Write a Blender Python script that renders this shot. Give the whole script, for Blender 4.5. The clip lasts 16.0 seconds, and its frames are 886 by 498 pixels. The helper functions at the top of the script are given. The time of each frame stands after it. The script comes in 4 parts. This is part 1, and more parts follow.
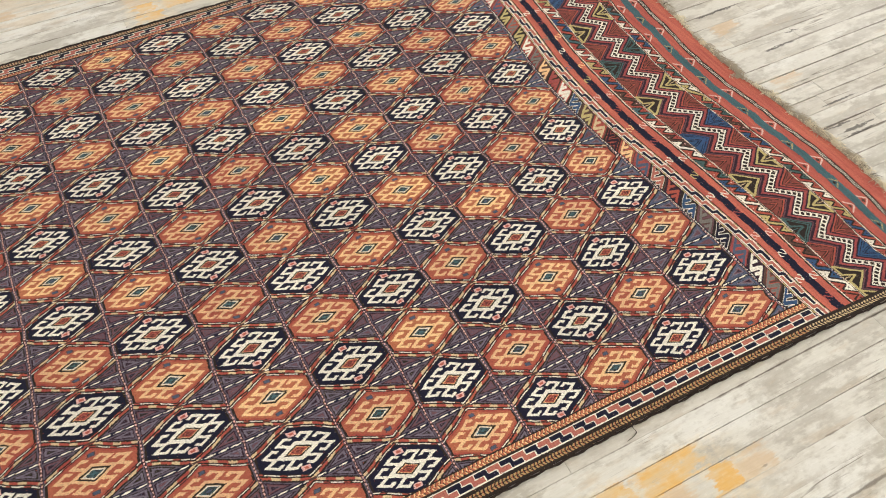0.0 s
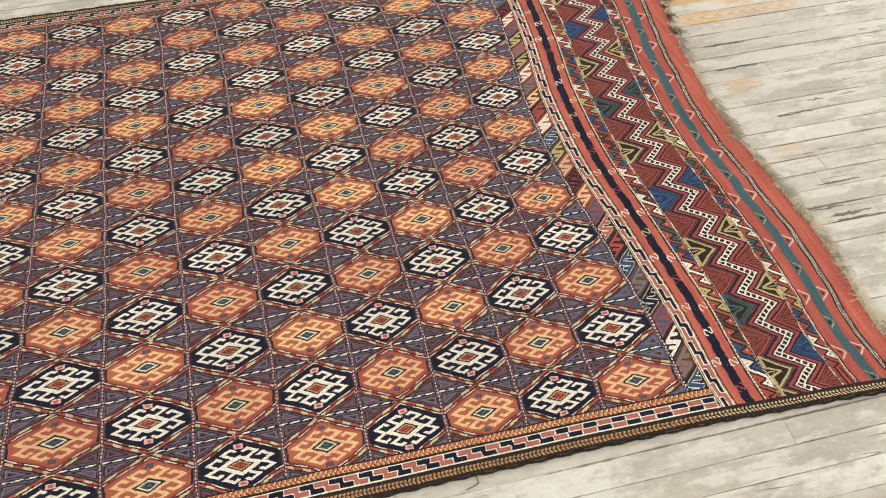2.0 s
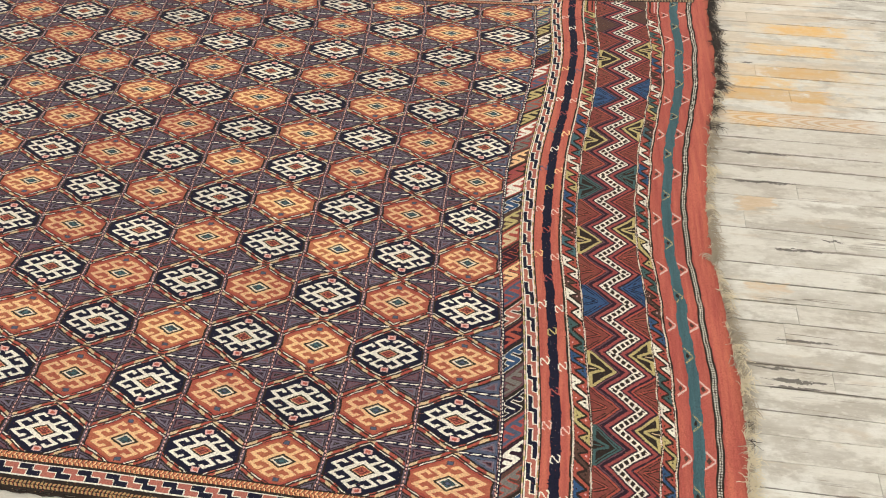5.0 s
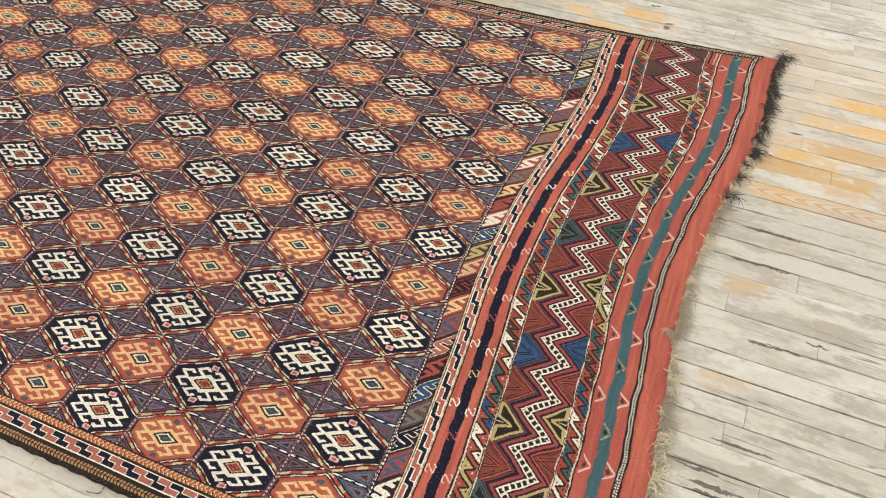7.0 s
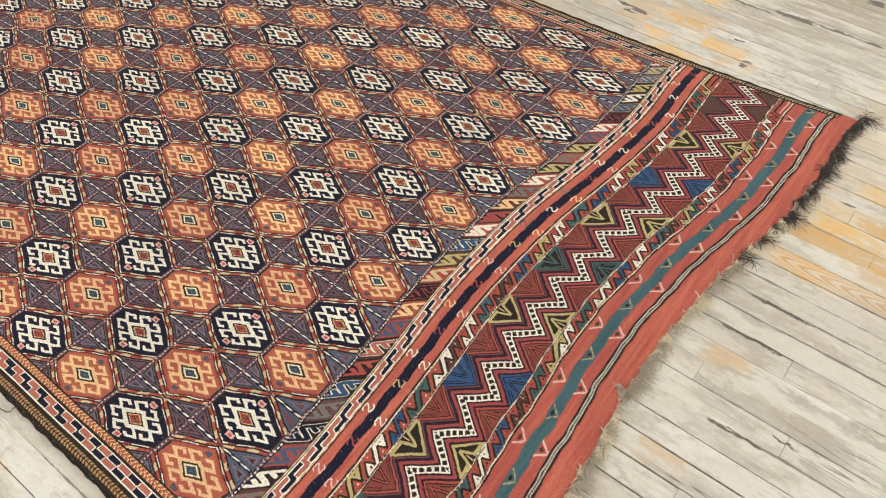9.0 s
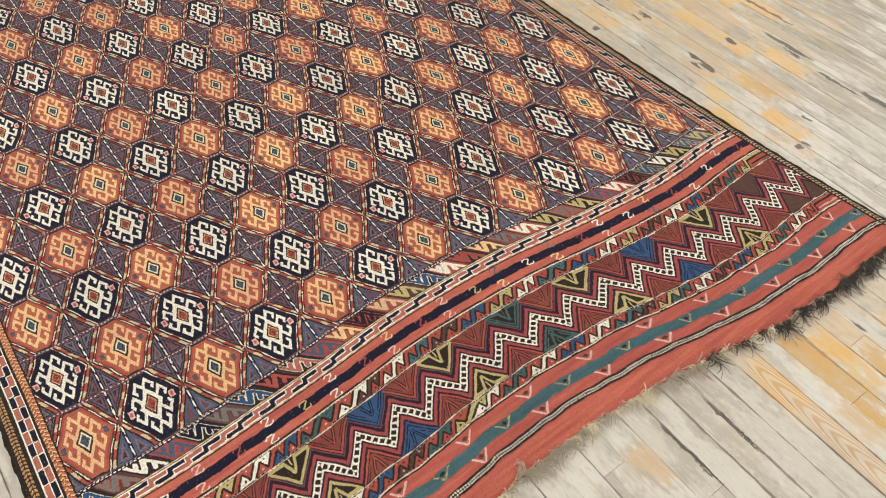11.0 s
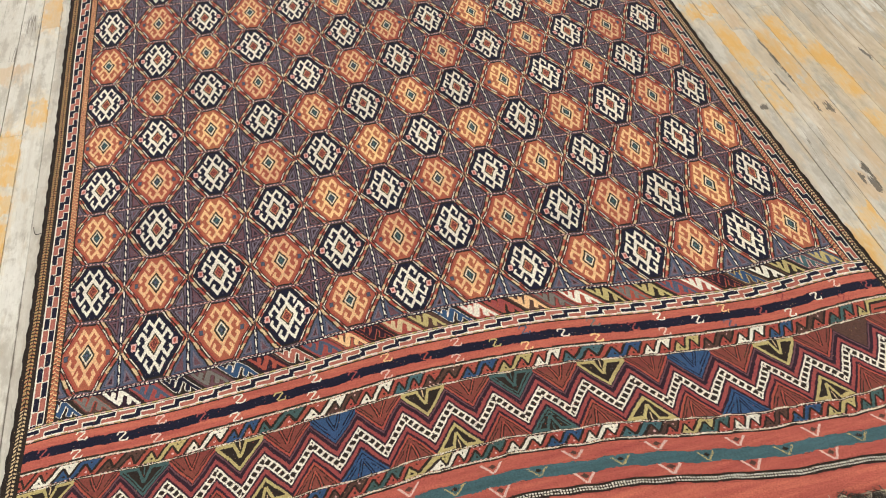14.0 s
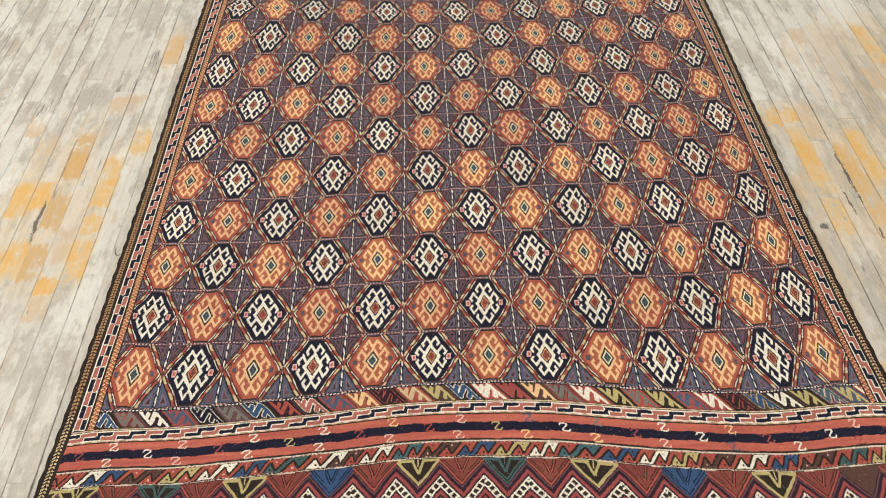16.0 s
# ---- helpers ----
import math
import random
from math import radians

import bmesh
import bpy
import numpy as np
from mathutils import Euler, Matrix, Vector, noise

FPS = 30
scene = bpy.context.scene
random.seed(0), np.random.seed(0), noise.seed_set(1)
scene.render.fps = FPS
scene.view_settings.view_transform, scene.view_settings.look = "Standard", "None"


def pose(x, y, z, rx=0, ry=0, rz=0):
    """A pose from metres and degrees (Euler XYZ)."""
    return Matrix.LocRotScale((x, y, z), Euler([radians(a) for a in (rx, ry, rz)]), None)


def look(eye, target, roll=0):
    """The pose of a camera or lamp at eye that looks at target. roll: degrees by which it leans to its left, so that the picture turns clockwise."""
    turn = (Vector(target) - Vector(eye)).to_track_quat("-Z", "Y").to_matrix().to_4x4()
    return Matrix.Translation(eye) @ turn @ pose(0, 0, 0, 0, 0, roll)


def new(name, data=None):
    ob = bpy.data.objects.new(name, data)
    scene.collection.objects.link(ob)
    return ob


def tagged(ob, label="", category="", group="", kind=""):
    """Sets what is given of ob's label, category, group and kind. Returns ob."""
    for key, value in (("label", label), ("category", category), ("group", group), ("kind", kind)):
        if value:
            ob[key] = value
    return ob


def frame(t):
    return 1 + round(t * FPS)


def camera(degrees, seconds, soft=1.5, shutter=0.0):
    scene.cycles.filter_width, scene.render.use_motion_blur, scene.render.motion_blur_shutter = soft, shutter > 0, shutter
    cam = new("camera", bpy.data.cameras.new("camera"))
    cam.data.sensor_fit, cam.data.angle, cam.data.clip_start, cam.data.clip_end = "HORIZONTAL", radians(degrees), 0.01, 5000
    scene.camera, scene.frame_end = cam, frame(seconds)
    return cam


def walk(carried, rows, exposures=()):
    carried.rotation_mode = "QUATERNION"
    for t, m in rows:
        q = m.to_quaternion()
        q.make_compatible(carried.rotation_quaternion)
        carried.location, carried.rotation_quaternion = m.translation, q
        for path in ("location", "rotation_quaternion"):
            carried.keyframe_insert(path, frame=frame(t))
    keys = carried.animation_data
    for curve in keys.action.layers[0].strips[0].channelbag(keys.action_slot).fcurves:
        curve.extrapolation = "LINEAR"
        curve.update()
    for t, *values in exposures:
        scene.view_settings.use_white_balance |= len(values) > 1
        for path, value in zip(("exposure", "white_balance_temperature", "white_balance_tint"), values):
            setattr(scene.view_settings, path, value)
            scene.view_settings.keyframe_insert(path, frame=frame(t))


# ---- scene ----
cam = camera(58.8, 16.0, soft=1.0)
PATH = [
    (0, (-1.447, 1.09, 1.522), (-0.331, 0.507, -0.032), -1.0),
    (0.5, (-1.471, 0.98, 1.525), (-0.317, 0.463, -0.024), -1.0),
    (1, (-1.518, 0.85, 1.525), (-0.329, 0.403, -0.02), -1.0),
    (1.5, (-1.571, 0.72, 1.524), (-0.351, 0.347, -0.016), -1.1),
    (2, (-1.594, 0.612, 1.502), (-0.349, 0.311, -0.034), -1.0),
    (2.5, (-1.569, 0.514, 1.48), (-0.305, 0.284, -0.053), -1.0),
    (3, (-1.543, 0.389, 1.487), (-0.263, 0.233, -0.043), -0.9),
    (3.5, (-1.526, 0.294, 1.495), (-0.237, 0.213, -0.032), -0.8),
    (4, (-1.522, 0.185, 1.496), (-0.226, 0.186, -0.027), -0.8),
    (4.2, (-1.522, 0.133, 1.496), (-0.225, 0.165, -0.027), -0.7),
    (6.3, (-1.409, -0.342, 1.483), (-0.153, 0.03, -0.027), -0.3),
    (6.5, (-1.389, -0.377, 1.483), (-0.141, 0.027, -0.027), -0.2),
    (7, (-1.337, -0.462, 1.481), (-0.12, 0.02, -0.031), 0.1),
    (7.5, (-1.288, -0.583, 1.482), (-0.107, -0.02, -0.031), 0.2),
    (8, (-1.242, -0.68, 1.464), (-0.101, -0.04, -0.049), 0.3),
    (8.5, (-1.183, -0.726, 1.438), (-0.089, -0.014, -0.077), 0.3),
    (9, (-1.095, -0.763, 1.426), (-0.043, 0.009, -0.089), 0.7),
    (9.5, (-0.996, -0.818, 1.431), (0.007, 0.016, -0.085), 0.8),
    (9.7, (-0.963, -0.833, 1.429), (0.02, 0.023, -0.087), 1.0),
    (11.8, (-0.61, -1.068, 1.465), (0.061, 0.029, -0.066), 0.3),
    (12, (-0.589, -1.079, 1.46), (0.056, 0.036, -0.071), 0.3),
    (12.5, (-0.549, -1.091, 1.449), (0.024, 0.066, -0.078), 0.1),
    (13, (-0.487, -1.073, 1.432), (0.016, 0.115, -0.096), 0.3),
    (13.5, (-0.403, -1.064, 1.427), (0.012, 0.156, -0.103), 0.3),
    (14, (-0.335, -1.053, 1.44), (-0.018, 0.195, -0.09), 0.3),
    (14.5, (-0.274, -1.046, 1.46), (-0.055, 0.218, -0.074), 0.2),
    (15, (-0.204, -1.052, 1.505), (-0.07, 0.228, -0.026), -0.1),
    (15.5, (-0.155, -1.046, 1.557), (-0.078, 0.25, 0.036), -0.4),
    (16, (-0.137, -1.052, 1.601), (-0.096, 0.281, 0.111), -0.8),
]
walk(cam, [(t, look(eye, target, roll)) for t, eye, target, roll in PATH])

# ---- light ----
world = bpy.data.worlds.new("sky")
scene.world = world
world.use_nodes = True
wn = world.node_tree.nodes
sky = wn.new("ShaderNodeTexSky")
sky.sky_type, sky.sun_disc = "NISHITA", False
sky.sun_elevation, sky.sun_rotation = radians(40), radians(60)
wn["Background"].inputs["Strength"].default_value = 0.05
world.node_tree.links.new(sky.outputs["Color"], wn["Background"].inputs["Color"])


def added_window_light(x, y, z, rz, wide, high, power):
    """Stand-in daylight by one unseen, added window opening; rz is the way it faces."""
    lamp = bpy.data.lights.new("added_window_light", "AREA")
    lamp.shape, lamp.size, lamp.size_y, lamp.energy = "RECTANGLE", wide, high, power
    lamp.color = (1.0, 0.98, 0.975)
    ob = new("added_window_light", lamp)
    ob.matrix_world = pose(x, y, z, 90, 0, rz)
    return ob


ROOM = (-3.3, 3.9, -3.6, 4.7, 3.0)          # x0, x1, y0, y1, height
# unseen windows, added as light sources; power per side balances the rug's brightness
WINDOWS = [("north", -1.9, 1.7), ("north", 0.3, 1.7), ("north", 2.5, 1.7), ("east", -1.6, 1.7), ("east", 0.8, 1.7), ("south", -1.6, 1.7), ("south", 1.6, 1.7), ("west", 0.6, 1.7)]
SILL, HEAD = 0.75, 2.65
POWER = {"north": 22.3, "east": 25.8, "south": 45, "west": 48.8}
for side, along, wide in WINDOWS:
    zc, hi = (SILL + HEAD) / 2, HEAD - SILL
    if side == "north":
        added_window_light(along, ROOM[3] - 0.02, zc, 180, wide, hi, POWER[side])
    elif side == "south":
        added_window_light(along, ROOM[2] + 0.02, zc, 0, wide, hi, POWER[side])
    elif side == "east":
        added_window_light(ROOM[1] - 0.02, along, zc, 90, wide, hi, POWER[side])
    else:
        added_window_light(ROOM[0] + 0.02, along, zc, -90, wide, hi, POWER[side])


# ---- materials ----
class Nodes:
    """Short ways to write a node material."""

    def __init__(self, name):
        self.mat = bpy.data.materials.new(name)
        self.mat.use_nodes = True
        self.tree = self.mat.node_tree
        self.bsdf = self.tree.nodes["Principled BSDF"]

    def add(self, kind, inputs=(), **props):
        node = self.tree.nodes.new(kind)
        if "operation" in props:
            node.operation = props["operation"]
        if "smooth" in props:
            node.interpolation_type = props["smooth"]
        if "blend" in props:
            node.data_type, node.blend_type = "RGBA", props["blend"]
        if "vector_type" in props:
            node.vector_type = props["vector_type"]
        if "gradient" in props:
            node.gradient_type = props["gradient"]
        for key, value in dict(inputs).items():
            self.put(node.inputs[key], value)
        return node

    def put(self, socket, value):
        if isinstance(value, bpy.types.NodeSocket):
            self.tree.links.new(value, socket)
        else:
            socket.default_value = value

    def math(self, op, a, b=0.0):
        node = self.add("ShaderNodeMath", {0: a, 1: b}, operation=op)
        return node.outputs[0]

    def noise(self, vector, scale, detail=3.0, rough=0.55):
        return self.add("ShaderNodeTexNoise", {"Vector": vector, "Scale": scale, "Detail": detail, "Roughness": rough}).outputs["Fac"]

    def step(self, value, low, high):
        return self.add("ShaderNodeMapRange", {"Value": value, "From Min": low, "From Max": high}, smooth="SMOOTHSTEP").outputs["Result"]

    def mix(self, fac, a, b, how="MIX"):
        node = self.add("ShaderNodeMix", blend=how)
        for socket, value in ((node.inputs[0], fac), (node.inputs[6], a), (node.inputs[7], b)):
            self.put(socket, value)
        return node.outputs[2]

    def scaled(self, vector, x, y, z):
        return self.add("ShaderNodeVectorMath", {0: vector, 1: (x, y, z)}, operation="MULTIPLY").outputs[0]

    def bump(self, height, strength, distance):
        node = self.add("ShaderNodeBump", {"Height": height, "Strength": strength, "Distance": distance})
        self.put(self.bsdf.inputs["Normal"], node.outputs[0])


def wool(name, rgb, drift=0.10, flat=False):
    """Hand-spun dyed wool: the dye varies from stitch to stitch, from motif to motif and over the whole rug; relief
    shade is painted in.
    """
    n = Nodes("wool_" + name)
    place = n.add("ShaderNodeNewGeometry").outputs["Position"]
    lot = n.add("ShaderNodeObjectInfo").outputs["Random"]
    stitch = n.noise(n.scaled(place, 420, 260, 300), 1.0, 2.0, 0.7)
    # shade in the gaps between knots, put into the colour
    knot_shade = n.add("ShaderNodeTexVoronoi", {"Vector": n.scaled(place, 330, 470, 300), "Scale": 1.0}).outputs["Distance"]
    broad = n.noise(place, 3.1, 3.0)
    patch = n.noise(n.scaled(place, 5, 70, 9) if flat else n.scaled(place, 9, 26, 9), 1.0, 4.0, 0.65)
    # strong stitch contrast also paints the weave's raised lights and darks
    value = n.math("ADD", n.math("MULTIPLY", stitch, 0.80 if flat else 1.15), 0.80 if flat else 0.62)
    value = n.math("SUBTRACT", value, n.math("MULTIPLY", knot_shade, 0.42))
    value = n.math("MULTIPLY", value, n.math("ADD", n.math("MULTIPLY", broad, 0.34), 0.83))
    value = n.math("MULTIPLY", value, n.math("ADD", n.math("MULTIPLY", patch, 0.95 if flat else 0.36), 0.53 if flat else 0.82))
    value = n.math("MULTIPLY", value, n.math("ADD", n.math("MULTIPLY", lot, 2 * drift), 1 - drift))
    hue = n.math("ADD", n.math("MULTIPLY", n.math("SUBTRACT", patch, 0.5), 0.030), 0.5)
    hue = n.math("ADD", hue, n.math("MULTIPLY", n.math("SUBTRACT", lot, 0.5), 0.016 if drift > 0.1 else 0.004))
    dyed = n.add("ShaderNodeHueSaturation", {"Hue": hue, "Saturation": 1.0, "Value": value, "Color": (*rgb, 1)})
    n.put(n.bsdf.inputs["Base Color"], dyed.outputs[0])
    n.bsdf.inputs["Roughness"].default_value = 0.92
    n.bsdf.inputs["Specular IOR Level"].default_value = 0.12
    n.bsdf.inputs["Sheen Weight"].default_value = 0.03
    rib = n.noise(n.scaled(place, 160, 700, 300) if flat else n.scaled(place, 520, 330, 300), 1.0, 2.0, 0.6)
    n.bump(rib, 0.55, 0.0012)
    return n.mat


YARNS = {
    "aubergine": (0.108, 0.087, 0.116), "navy": (0.012, 0.012, 0.027), "ivory": (0.745, 0.71, 0.605), "rust": (0.405, 0.124, 0.070),
    "gold": (0.76, 0.485, 0.255), "red": (0.36, 0.080, 0.058), "umber": (0.028, 0.020, 0.016), "straw": (0.60, 0.46, 0.27),
    "coral": (0.44, 0.112, 0.082), "teal": (0.062, 0.128, 0.146), "blue": (0.036, 0.082, 0.175), "green": (0.056, 0.110, 0.108),
    "olive": (0.46, 0.38, 0.165), "wine": (0.30, 0.068, 0.066), "rose": (0.68, 0.47, 0.40), "slate": (0.080, 0.098, 0.150),
    "grey": (0.175, 0.160, 0.145), "brown": (0.092, 0.048, 0.037), "brick": (0.150, 0.040, 0.032), "salmon": (0.40, 0.134, 0.102), "mauve": (0.155, 0.132, 0.168), "plum": (0.031, 0.015, 0.024), "blush": (0.66, 0.40, 0.36), "dusk": (0.140, 0.066, 0.080), "tan": (0.40, 0.270, 0.125), "madder": (0.215, 0.058, 0.045),
}
NAMES = list(YARNS)
ID = {name: k for k, name in enumerate(NAMES)}
WOOL = [wool(name, rgb, 0.13 if name in ("rust", "gold") else 0.07, flat=name in ("coral", "teal")) for name, rgb in YARNS.items()]

PITCH, LEAN, ORIGIN = 0.05864, 0.018, -0.3593      # the floorboards: width, slant, first seam
# rests of amber varnish, board by board: board, y from, y to; boards are counted along x
AMBER_SPOTS = [
    (-15, 0.72, 0.92), (-13, 0.68, 0.80), (-15, 0.52, 0.64), (-17, 0.56, 0.70), (-15, 0.32, 0.44), (-13, 0.33, 0.46), (-13, 0.50, 0.545), (-16, 0.34, 0.46), (-12, 0.83, 0.92), (-12, 1.29, 1.46),
    (-13, 0.605, 0.66), (-14, 0.28, 0.32), (-16, 0.60, 0.70), (-17, 0.34, 0.44), (-18, 0.40, 0.50), (23, 0.54, 0.84), (23, 0.39, 0.51), (22, 0.86, 0.93), (23, 0.875, 0.925), (25, 0.42, 0.76), (26, 0.58, 0.82),
    (27, 0.39, 0.66), (27, 0.13, 0.33), (30, 0.24, 0.50), (32, 0.28, 0.55), (31, 0.10, 0.25), (22, -0.19, -0.06), (23, -0.06, 0.00), (27, 0.05, 0.09), (25, -0.13, -0.02), (24, -0.30, -0.17), (30, 1.16, 1.40),
    (12, -0.80, -0.69), (14, -0.98, -0.68), (15, -0.88, -0.72), (16, -1.05, -0.80), (18, -1.05, -0.78), (20, -1.10, -0.85), (28, -0.12, 0.02),
]
TAN_SPOTS = [
    (-14, 0.39, 0.50), (-13, 1.02, 1.11), (-14, 1.03, 1.10), (-17, 0.84, 0.91), (-14, 0.19, 0.26), (-18, 0.93, 1.0), (25, 0.10, 0.42), (28, 0.14, 0.50), (29, 0.05, 0.42), (25, -0.16, 0.13), (24, 0.02, 0.12),
    (23, -0.36, -0.24), (24, 0.78, 0.96), (21, 0.55, 0.62), (22, 0.50, 0.62), (29, 1.03, 1.13), (26, 1.30, 1.38), (16, -0.79, -0.66), (21, -0.40, -0.20), (26, -0.20, 0.05), (13, -0.95, -0.86), (6, -0.75, -0.665), (1, -0.74, -0.65),
    (31, 0.30, 0.62), (34, 0.20, 0.60), (33, -0.10, 0.20),
]
FLAME = (0.360, -0.87, 0)              # a board with a bold flame grain
# splits, burns and worn-out spots
DARK = [
    (1.11, 0.118, 0.010, 0.046), (1.083, 0.09, 0.007, 0.024), (1.261, 0.115, 0.013, 0.02), (1.154, 0.365, 0.016, 0.031), (1.079, 0.51, 0.004, 0.069), (1.05, -0.317, 0.008, 0.025), (1.14, -0.252, 0.010, 0.02),
    (1.384, -0.018, 0.012, 0.112), (1.364, -0.047, 0.010, 0.045), (0.632, -0.761, 0.006, 0.03), (-1.24, 0.554, 0.009, 0.098), (1.115, 0.632, 0.006, 0.124), (1.122, 0.38, 0.005, 0.027), (0.929, 0.419, 0.008, 0.015),
    (-0.527, -0.71, 0.005, 0.09), (-0.498, -0.68, 0.004, 0.05), (1.49, 0.24, 0.010, 0.20), (1.67, 0.30, 0.012, 0.12),
    (1.349, -0.212, 0.009, 0.075), (1.369, -0.34, 0.013, 0.07), (1.372, -0.384, 0.020, 0.04), (1.376, -0.479, 0.010, 0.085), (1.374, -0.594, 0.008, 0.05), (1.616, -0.536, 0.022, 0.03), (1.022, -0.32, 0.014, 0.02),
    (0.0945, -0.741, 0.006, 0.085), (0.211, -0.748, 0.005, 0.10), (-0.143, -0.787, 0.006, 0.09), (-0.42, -0.761, 0.006, 0.09), (-0.545, -0.709, 0.007, 0.065), (1.398, 0.564, 0.010, 0.03), (1.664, 0.455, 0.012, 0.045),
    (0.972, 0.411, 0.020, 0.014), (-0.101, -0.887, 0.005, 0.022), (1.10, 0.075, 0.016, 0.03),
]


def board_wood():
    """Old strip boards, bleached and grey, with tan wear, dark marks and rests of amber varnish."""
    n = Nodes("worn_boards")
    place = n.add("ShaderNodeNewGeometry").outputs["Position"]
    lot = n.add("ShaderNodeObjectInfo").outputs["Random"]
    shift = n.add("ShaderNodeCombineXYZ", {0: n.math("MULTIPLY", lot, 91.0), 1: n.math("MULTIPLY", lot, 57.0), 2: 0.0}).outputs[0]
    own = n.add("ShaderNodeVectorMath", {0: place, 1: shift}, operation="ADD").outputs[0]
    turned = n.add("ShaderNodeMapping", {"Vector": own, "Rotation": (0, 0, 0.018)}).outputs[0]
    streak = n.noise(n.scaled(turned, 60, 2.2, 1), 1.0, 4.0, 0.6)
    grain = n.noise(n.scaled(turned, 330, 7, 1), 1.0, 3.0, 0.65)
    cloud = n.noise(n.scaled(turned, 15, 8.0, 1), 1.0, 4.0, 0.6)
    blotch = n.noise(n.scaled(place, 6, 2.2, 1), 1.0, 4.0, 0.6)
    wear = n.noise(n.scaled(place, 0.9, 0.6, 1), 1.0, 2.0)
    mottle = n.noise(n.scaled(turned, 48, 30, 1), 1.0, 4.0, 0.65)
    seam = n.add("ShaderNodeSeparateXYZ", {0: place})
    across = n.math("DIVIDE", n.math("ADD", n.math("SUBTRACT", seam.outputs[0], n.math("MULTIPLY", seam.outputs[1], LEAN)), -ORIGIN), PITCH)
    edge = n.math("MULTIPLY", n.math("ABSOLUTE", n.math("SUBTRACT", n.math("FRACT", across), 0.5)), 2.0)
    ragged = n.math("MULTIPLY", n.math("SUBTRACT", mottle, 0.5), 0.24)
    odd = n.math("FRACT", n.math("MULTIPLY", lot, 7.31))
    base = n.mix(lot, (0.475, 0.447, 0.383, 1), (0.60, 0.577, 0.508, 1))
    tone = n.mix(n.step(cloud, 0.36, 0.64), (0.44, 0.41, 0.345, 1), base)
    bare = n.noise(n.scaled(turned, 17, 4.5, 1), 1.0, 5.0, 0.60)
    tone = n.mix(n.math("MULTIPLY", n.step(n.math("ADD", n.math("ADD", bare, ragged), n.math("MULTIPLY", n.math("SUBTRACT", wear, 0.5), 0.35)), 0.46, 0.58), 0.80), tone, (0.695, 0.675, 0.60, 1))
    tone = n.mix(n.math("MULTIPLY", n.step(n.math("ADD", blotch, ragged), 0.52, 0.63), 0.74), tone, (0.755, 0.745, 0.685, 1))
    brown = n.noise(n.scaled(turned, 24, 5.0, 1), 1.0, 4.0, 0.6)
    tone = n.mix(n.math("MULTIPLY", n.step(n.math("ADD", brown, n.math("MULTIPLY", ragged, 0.7)), 0.57, 0.68), 0.42), tone, (0.50, 0.405, 0.285, 1))
    tone = n.mix(n.math("MULTIPLY", n.step(n.math("ADD", odd, n.math("MULTIPLY", n.math("SUBTRACT", wear, 0.5), 1.2)), 0.62, 0.95), 0.32), tone, (0.43, 0.375, 0.295, 1))
    tone = n.mix(n.math("MULTIPLY", n.step(mottle, 0.58, 0.72), 0.26), tone, (0.39, 0.355, 0.295, 1))
    vein = n.math("MULTIPLY", n.step(grain, 0.56, 0.72), n.step(n.noise(n.scaled(turned, 18, 3.0, 1), 1.0, 3.0, 0.6), 0.42, 0.62))
    tone = n.mix(n.math("MULTIPLY", vein, 0.20), tone, (0.28, 0.235, 0.18, 1))
    tone = n.mix(n.math("MULTIPLY", n.step(streak, 0.56, 0.74), 0.20), tone, (0.36, 0.30, 0.22, 1))
    speck = n.noise(n.scaled(turned, 120, 42, 1), 1.0, 3.0, 0.7)
    tone = n.mix(n.math("MULTIPLY", n.step(speck, 0.54, 0.72), 0.26), tone, (0.36, 0.315, 0.245, 1))
    tone = n.mix(n.math("MULTIPLY", n.step(speck, 0.46, 0.30), 0.32), tone, (0.78, 0.768, 0.72, 1))
    scratch = n.math("MULTIPLY", n.step(n.noise(n.scaled(turned, 380, 12, 1), 1.0, 2.0, 0.6), 0.60, 0.70), n.step(n.noise(n.scaled(turned, 22, 9, 1), 1.0, 3.0, 0.6), 0.54, 0.64))
    tone = n.mix(n.math("MULTIPLY", scratch, 0.55), tone, (0.19, 0.155, 0.115, 1))
    ridge = n.math("ABSOLUTE", n.math("SUBTRACT", n.noise(n.scaled(turned, 30, 1.3, 1), 1.0, 2.0, 0.5), 0.5))
    split = n.math("MULTIPLY", n.math("SUBTRACT", 1.0, n.step(ridge, 0.002, 0.012)), n.step(n.noise(n.scaled(turned, 9, 3.1, 1), 1.0, 2.0), 0.55, 0.63))
    tone = n.mix(n.math("MULTIPLY", split, 0.75), tone, (0.13, 0.105, 0.08, 1))
    open_seam = n.math("MULTIPLY", n.math("SUBTRACT", n.noise(n.scaled(place, 17.4, 2.0, 1), 1.0, 3.0, 0.6), 0.5), 0.80)
    chipped = n.math("MULTIPLY", n.math("SUBTRACT", n.noise(n.scaled(place, 60, 26, 1), 1.0, 3.0, 0.65), 0.5), 0.30)
    trodden = n.math("MULTIPLY", n.step(seam.outputs[1], -0.35, -0.65), 0.06)
    dirt = n.step(n.math("ADD", n.math("ADD", n.math("ADD", edge, trodden), open_seam), chipped), 0.97, 1.09)
    tone = n.mix(n.math("MULTIPLY", dirt, 0.74), tone, (0.165, 0.135, 0.105, 1))
    aged_at = n.add("ShaderNodeMapping", {"Vector": place, "Location": (1.75, 0.25, 0), "Scale": (0.85, 1.5, 5)}, vector_type="TEXTURE").outputs[0]
    aged = n.step(n.add("ShaderNodeTexGradient", {"Vector": aged_at}, gradient="SPHERICAL").outputs["Fac"], 0.0, 0.45)
